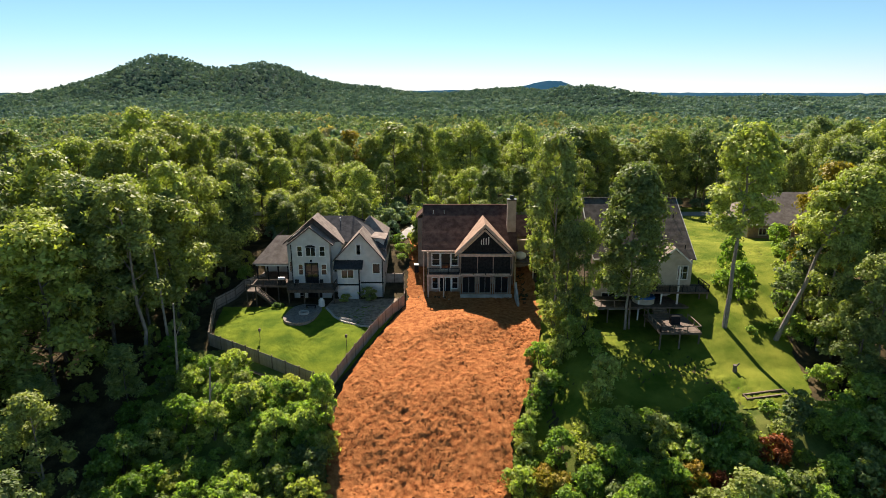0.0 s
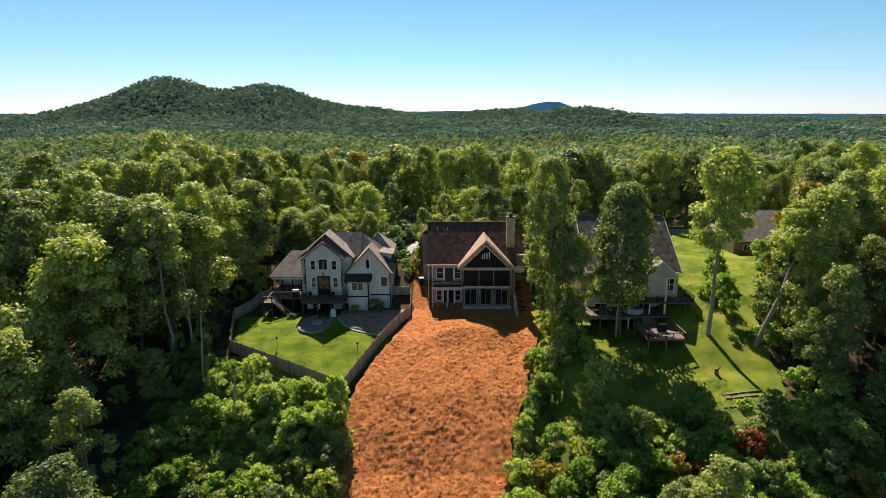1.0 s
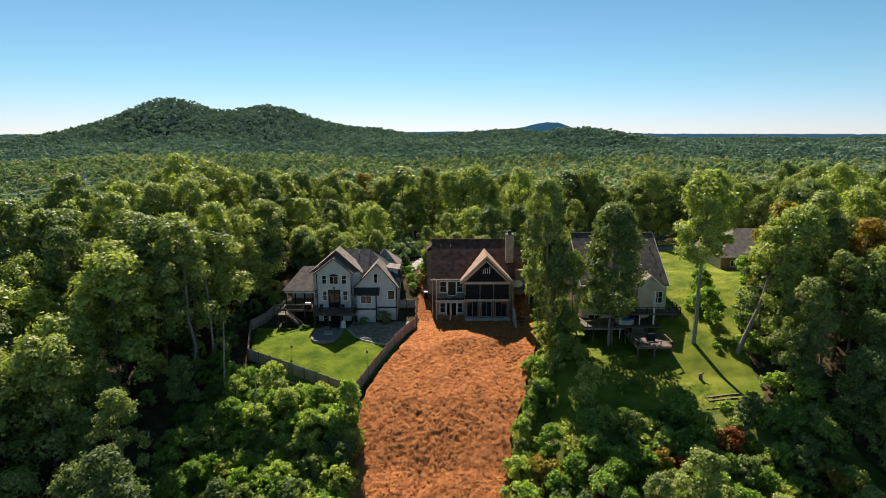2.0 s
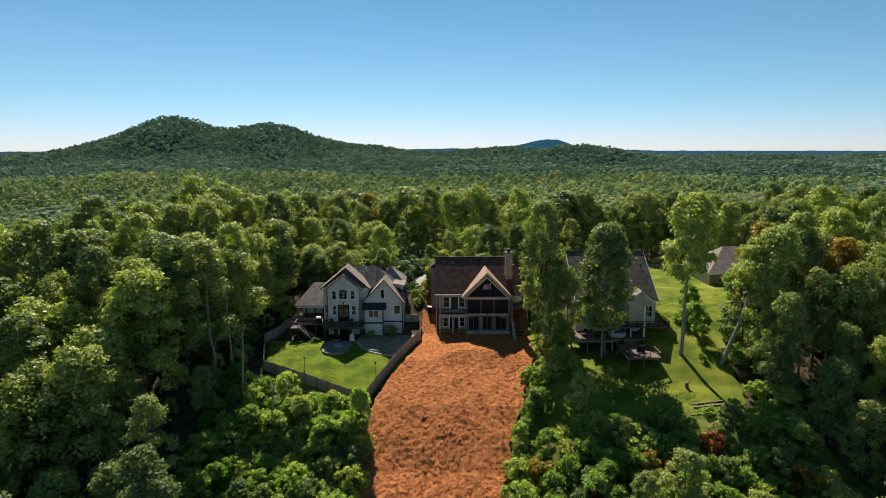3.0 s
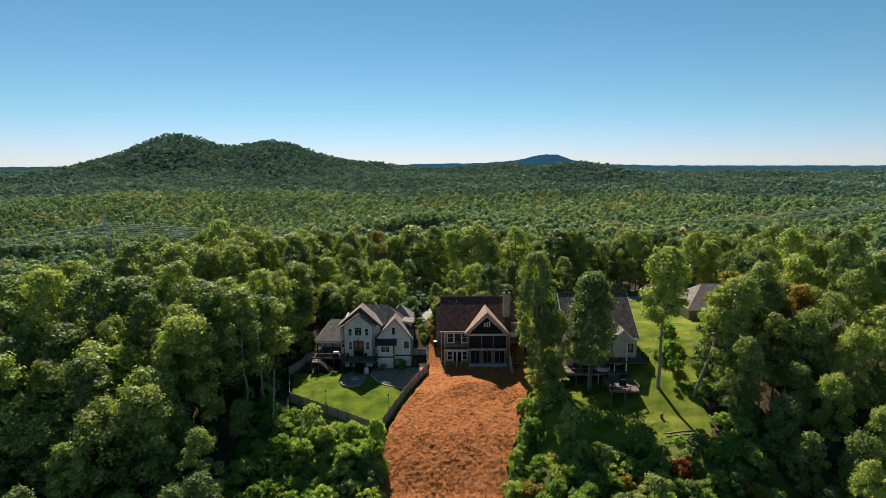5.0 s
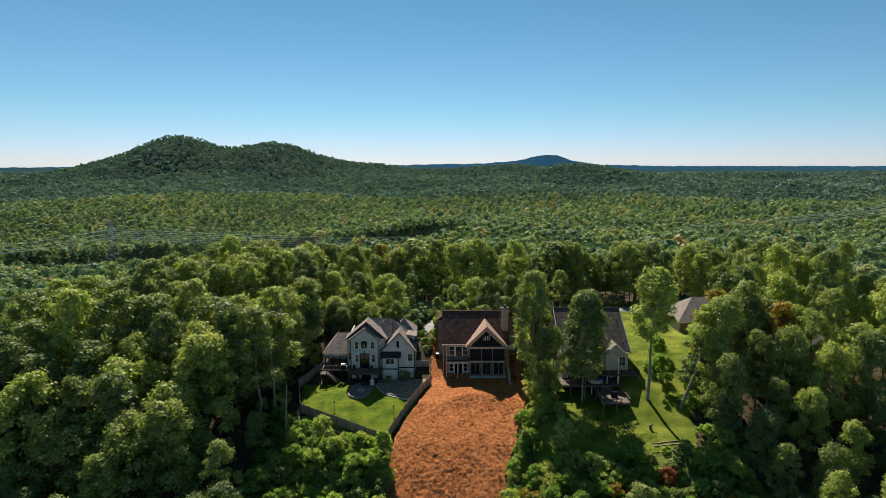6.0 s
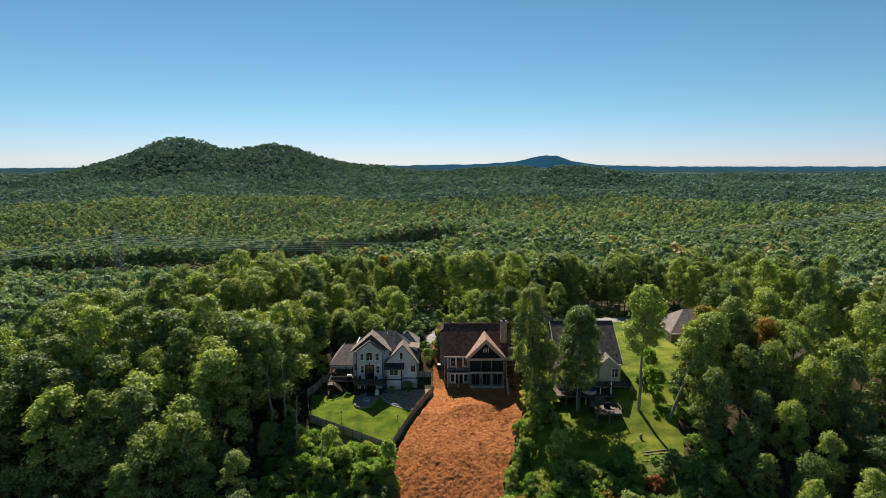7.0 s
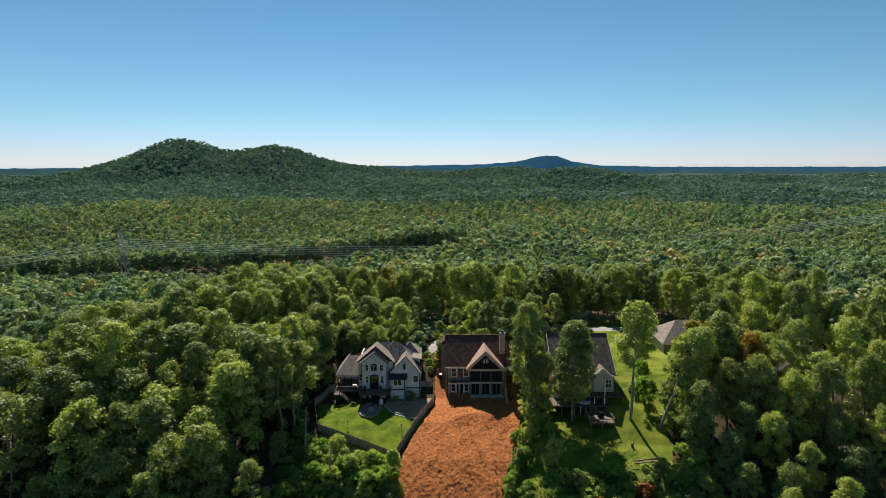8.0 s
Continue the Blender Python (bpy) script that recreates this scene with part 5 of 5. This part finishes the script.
for gx in (-9.6, -8.1, -6.6):
    post(gate, gx, 93.9, gz - 0.5, gz + 1.75, 0.14, M_WOOD, "gate_post")


def rounded(cx, cy, rx, ry, z0, z1, n=28, power=2.6, turn=0.0):
    bm = B()
    pts = []
    for i in range(n):
        a = 6.2832 * i / n
        c, s = math.cos(a), math.sin(a)
        u, v = rx * math.copysign(abs(c) ** (2 / power), c), ry * math.copysign(abs(s) ** (2 / power), s)
        pts.append((cx + u * math.cos(turn) - v * math.sin(turn), cy + u * math.sin(turn) + v * math.cos(turn), z1))
    return solid(bm, pts, (0, 0, z0 - z1))


pz = zl(-21, 83) + 0.12
single("patio", rounded(-21.1, 83.2, 2.5, 3.9, pz - 0.5, pz, turn=-0.1), M_STONE, "rounded paver patio in front of the deck", "patio", kind="structure")
ring = thing("fire_pit", (-20.9, 83.0, pz), "round stone fire pit ring on the patio", "fire pit")
stone = mesh_of("stone", box(B(), -0.16, 0.16, -0.1, 0.1, 0, 0.3), M_CONC)
for i in range(14):
    a = 6.2832 * i / 14
    o = new("stone", stone)
    o.parent = ring
    o.matrix_local = pose(0.66 * math.cos(a), 0.66 * math.sin(a), 0, 0, 0, math.degrees(a) + 90)
bench = thing("bench", (-20.3, 85.3, pz), "dark backless wooden bench on the patio", "bench")
part("seat", box(B(), -21.1, -19.5, 85.1, 85.6, pz + 0.38, pz + 0.45), M_DARK, bench)
for bx in (-21.0, -19.7):
    part("leg", box(B(), bx, bx + 0.1, 85.15, 85.55, pz, pz + 0.38), M_DARK, bench)
heater = thing("covered_grill", (-18.9, 86.4, zl(-18.9, 86.4)), "grill under a pale rounded cover beside the patio", "grill")
hz = zl(-18.9, 86.4)
part("cover", tube(B(), (-18.9, 86.4, hz), (-18.9, 86.4, hz + 1.0), 0.5, 0.45, 14), M_TRIM, heater)
part("cover_top", tube(B(), (-18.9, 86.4, hz + 1.0), (-18.9, 86.4, hz + 1.3), 0.45, 0.2, 14), M_TRIM, heater)
dg = thing("grill", (-25.7, 89.4, -0.85), "silver barbecue grill on the deck", "grill")
part("cart", box(B(), -26.3, -25.1, 89.1, 89.7, -0.85, 0.1), M_DARK, dg)
part("hood", tube(B(), (-26.2, 89.4, 0.12), (-25.2, 89.4, 0.12), 0.32, 0.32, 12), M_METAL, dg, "polished steel hood")
for i, (cx, cy) in enumerate(((-23.2, 88.7), (-19.3, 88.7))):
    ch = thing("deck_chair", (cx, cy, -0.85), "dark patio chair on the wooden deck", "chair", "deck chairs")
    part("seat", box(B(), cx - 0.3, cx + 0.3, cy - 0.3, cy + 0.3, -0.5, -0.42), M_DARK, ch)
    part("backrest", box(B(), cx - 0.3, cx + 0.3, cy + 0.26, cy + 0.32, -0.42, 0.15), M_DARK, ch)
    for sx in (-0.27, 0.27):
        for sy in (-0.27, 0.27):
            part("leg", box(B(), cx + sx - 0.03, cx + sx + 0.03, cy + sy - 0.03, cy + sy + 0.03, -0.85, -0.5), M_DARK, ch)
# stone edging along the gravel bed
edge = thing("stone_edging", (-13, 80, zl(-13, 80)), "low pale stone edging between lawn and gravel", "edging")
block = mesh_of("block", box(B(), -0.24, 0.24, -0.13, 0.13, -0.15, 0.24), M_CONC)
pts = [(-17.9, 85.2), (-16.2, 82.0), (-14.6, 80.4), (-12.0, 79.2), (-9.3, 78.5)]
for (ax, ay), (bx, by) in zip(pts, pts[1:]):
    n = int(math.hypot(bx - ax, by - ay) / 0.5)
    for i in range(n):
        t = (i + 0.5) / n
        x, y = ax + (bx - ax) * t, ay + (by - ay) * t
        o = new("block", block)
        o.parent = edge
        o.matrix_local = base_of(edge).inverted() @ pose(x, y, zl(x, y), 0, 0, math.degrees(math.atan2(by - ay, bx - ax)))
bm = B()
for i in range(7):
    bmesh.ops.create_icosphere(bm, subdivisions=1, radius=0.3, matrix=pose(-15.2 + 0.3 * i, 81.3 - 0.14 * i, zl(-15, 81) + 0.2, i * 40, i * 25, i * 70) @ Matrix.Diagonal((1.1, 0.8, 0.7, 1)))
single("rock_pile", bm, M_CONC, "small pile of pale stones at the lawn edge", "rocks")
for nx, ny in ((-25.4, 75.8), (-13.2, 74.4)):
    bh = thing("birdhouse", (nx, ny, zl(nx, ny)), "small wooden birdhouse on a thin pole", "birdhouse", "birdhouses")
    bz = zl(nx, ny)
    part("pole", tube(B(), (nx, ny, bz), (nx, ny, bz + 1.3), 0.04, 0.04, 6), M_WOOD, bh)
    part("box", solid(B(), [(nx - 0.16, ny - 0.15, bz + 1.3), (nx + 0.16, ny - 0.15, bz + 1.3), (nx + 0.16, ny - 0.15, bz + 1.6), (nx, ny - 0.15, bz + 1.75), (nx - 0.16, ny - 0.15, bz + 1.6)], (0, 0.3, 0)), M_WOOD, bh)

# ---- lawn of the grey-roofed house ----
stump = thing("tree_stump", (35.6, 65.5, zl(35.6, 65.5)), "weathered upright tree stump on the lawn", "stump")
sz = zl(35.6, 65.5)
part("trunk", tube(B(), (35.6, 65.5, sz - 0.2), (35.5, 65.5, sz + 0.9), 0.3, 0.22, 10), M_BARK, stump)
part("branch_stub", tube(B(), (35.55, 65.5, sz + 0.6), (35.95, 65.4, sz + 1.15), 0.12, 0.08, 8), M_BARK, stump)
tim = thing("timber_frame", (37.2, 60.9, zl(37, 61)), "low rectangular frame of weathered landscape timbers", "timber frame")
for (ax, ay), (bx, by) in (((34.6, 60.3), (39.6, 61.0)), ((34.5, 61.1), (39.5, 61.8)), ((34.6, 60.3), (34.5, 61.1)), ((39.6, 61.0), (39.5, 61.8))):
    part("timber", beam(B(), (ax, ay, zl(ax, ay) + 0.12), (bx, by, zl(bx, by) + 0.12), 0.2, 0.24), M_WOOD, tim)
pipe = thing("stacked_boards", (-24, 69.6, zl(-24, 69.6)), "weathered boards lying below the fence", "boards")
for i in range(3):
    part("board", beam(B(), (-26.0 + 0.3 * i, 69.9 - 0.35 * i, zl(-26, 69.6) + 0.12), (-22.0 + 0.3 * i, 68.2 - 0.35 * i, zl(-22, 68) + 0.12), 0.2, 0.06), M_WOOD, pipe)

# ---- dead snags in the shaded hollow ----
for i, (x, y, hgt, ln) in enumerate(((-33.0, 66.5, 11, 0.06), (-36.2, 72.0, 15, -0.03), (-27.0, 60.5, 8, 0.1), (47.5, 69.0, 17, 0.05), (52.0, 64.5, 15, -0.06), (60.0, 71.0, 18, 0.02))):
    sn = thing("bare_trunk", (x, y, zl(x, y)), "slender pale bare tree trunk in the wood", "tree trunk", "bare trunks")
    z = zl(x, y)
    part("trunk", tube(B(), (x, y, z - 0.4), (x + ln * hgt, y, z + hgt), 0.2, 0.08, 8), M_BARK_PALE, sn)
    part("limb", tube(B(), (x + ln * hgt * 0.6, y, z + hgt * 0.6), (x + ln * hgt * 0.6 + 0.9, y + 0.3, z + hgt * 0.78), 0.07, 0.03, 6), M_BARK_PALE, sn)


# ---- power line ----
def pylon(x, y, z, hgt):
    p = thing("transmission_tower", (x, y, z), "grey steel lattice transmission tower above the trees", "pylon", "pylons")
    w0, w1 = 4.2, 0.9
    leg = [[Vector((x + sx * w0, y + sy * w0, z)) for sx, sy in ((-1, -1), (1, -1), (1, 1), (-1, 1))], [Vector((x + sx * w1, y + sy * w1, z + hgt)) for sx, sy in ((-1, -1), (1, -1), (1, 1), (-1, 1))]]
    for i in range(4):
        part("leg", beam(B(), leg[0][i], leg[1][i], 0.24), M_METAL, p)
    bm = B()
    lv = [0, 0.2, 0.38, 0.54, 0.68, 0.8, 0.9, 1.0]
    for a, b in zip(lv, lv[1:]):
        for i in range(4):
            j = (i + 1) % 4
            beam(bm, leg[0][i].lerp(leg[1][i], a), leg[0][j].lerp(leg[1][j], b), 0.1)
            beam(bm, leg[0][j].lerp(leg[1][j], a), leg[0][i].lerp(leg[1][i], b), 0.1)
            beam(bm, leg[0][i].lerp(leg[1][i], b), leg[0][j].lerp(leg[1][j], b), 0.12)
    part("lattice", bm, M_METAL, p)
    for t in (0.7, 0.77, 0.84):
        part("cross_arm", beam(B(), (x - 1.3, y - 4.6, z + hgt * t), (x + 1.3, y + 4.6, z + hgt * t), 0.35, 0.45), M_METAL, p)
    return p


P0, P1, P2 = (-252, 400, 42), (430, 482, 42), (-640, 330, 42)
tops = []
for px, py, ph in (P0, P1, P2):
    pz0 = zl(px, py)
    pylon(px, py, pz0, ph)
    tops.append(Vector((px, py, pz0)))
wires = thing("power_line", tops[0], "thin power cables strung between transmission towers", "power line")
for a, b in ((tops[0], tops[1]), (tops[0], tops[2])):
    for t, off in ((0.7, -4.5), (0.7, 4.5), (0.77, -4.5), (0.77, 4.5), (0.84, -4.5), (0.84, 4.5)):
        bm = B()
        n = 16
        prev = None
        for i in range(n + 1):
            s = i / n
            q = a.lerp(b, s) + Vector((off * 0.28, off, 42 * t - 18 * 4 * s * (1 - s)))
            ring = [bm.verts.new(q + Vector((0, 0.15 * math.cos(j * 2.0944), 0.15 * math.sin(j * 2.0944)))) for j in range(3)]
            if prev:
                for j in range(3):
                    bm.faces.new((prev[j], ring[j], ring[(j + 1) % 3], prev[(j + 1) % 3]))
            prev = ring
        part("cable", bm, M_CABLE, wires)

# ---- clods on the clay ----
crng = np.random.default_rng(5)
base = np.array([(1, 0, 0), (-1, 0, 0), (0, 1, 0), (0, -1, 0), (0, 0, 1), (0, 0, -0.6)], float)
tri = np.array([(0, 2, 4), (2, 1, 4), (1, 3, 4), (3, 0, 4), (2, 0, 5), (1, 2, 5), (3, 1, 5), (0, 3, 5)])
N = 15000
cy = crng.uniform(44, 86, N)
lo, hi = np.interp(cy, (42, 54.6, 60, 66, 78, 86.5), (-13.5, -12.6, -13, -12.4, -7.8, -5.2)), np.interp(cy, (42, 54, 60, 65.5, 78, 86), (6.6, 7.3, 8, 10.6, 14, 14.6))
cx = lo + (hi - lo) * crng.uniform(0.01, 0.99, N)
patchy = np.array([noise.noise((a * 0.16, b * 0.16, 4.0)) for a, b in zip(cx, cy)])
keep = patchy + crng.normal(size=N) * 0.3 > -0.1
cx, cy = cx[keep], cy[keep]
N = len(cx)
size = 0.045 + 0.15 * crng.random(N) ** 4.5
v = base[None] * np.array([1, 1, 0.6]) * (size[:, None, None] * crng.uniform(0.6, 1.3, (N, 6, 1)))
v = v + np.stack([cx, cy, land(cx, cy) + ruts(cx, cy) + 0.05], 1)[:, None]
f = tri[None] + (np.arange(N) * 6)[:, None, None]
tagged(new("clay_clods", array_mesh("clay_clods", v.reshape(-1, 3), f.reshape(-1, 3), M_DIRT)), "loose orange clay clods scattered over the lot", "clods", kind="stuff")
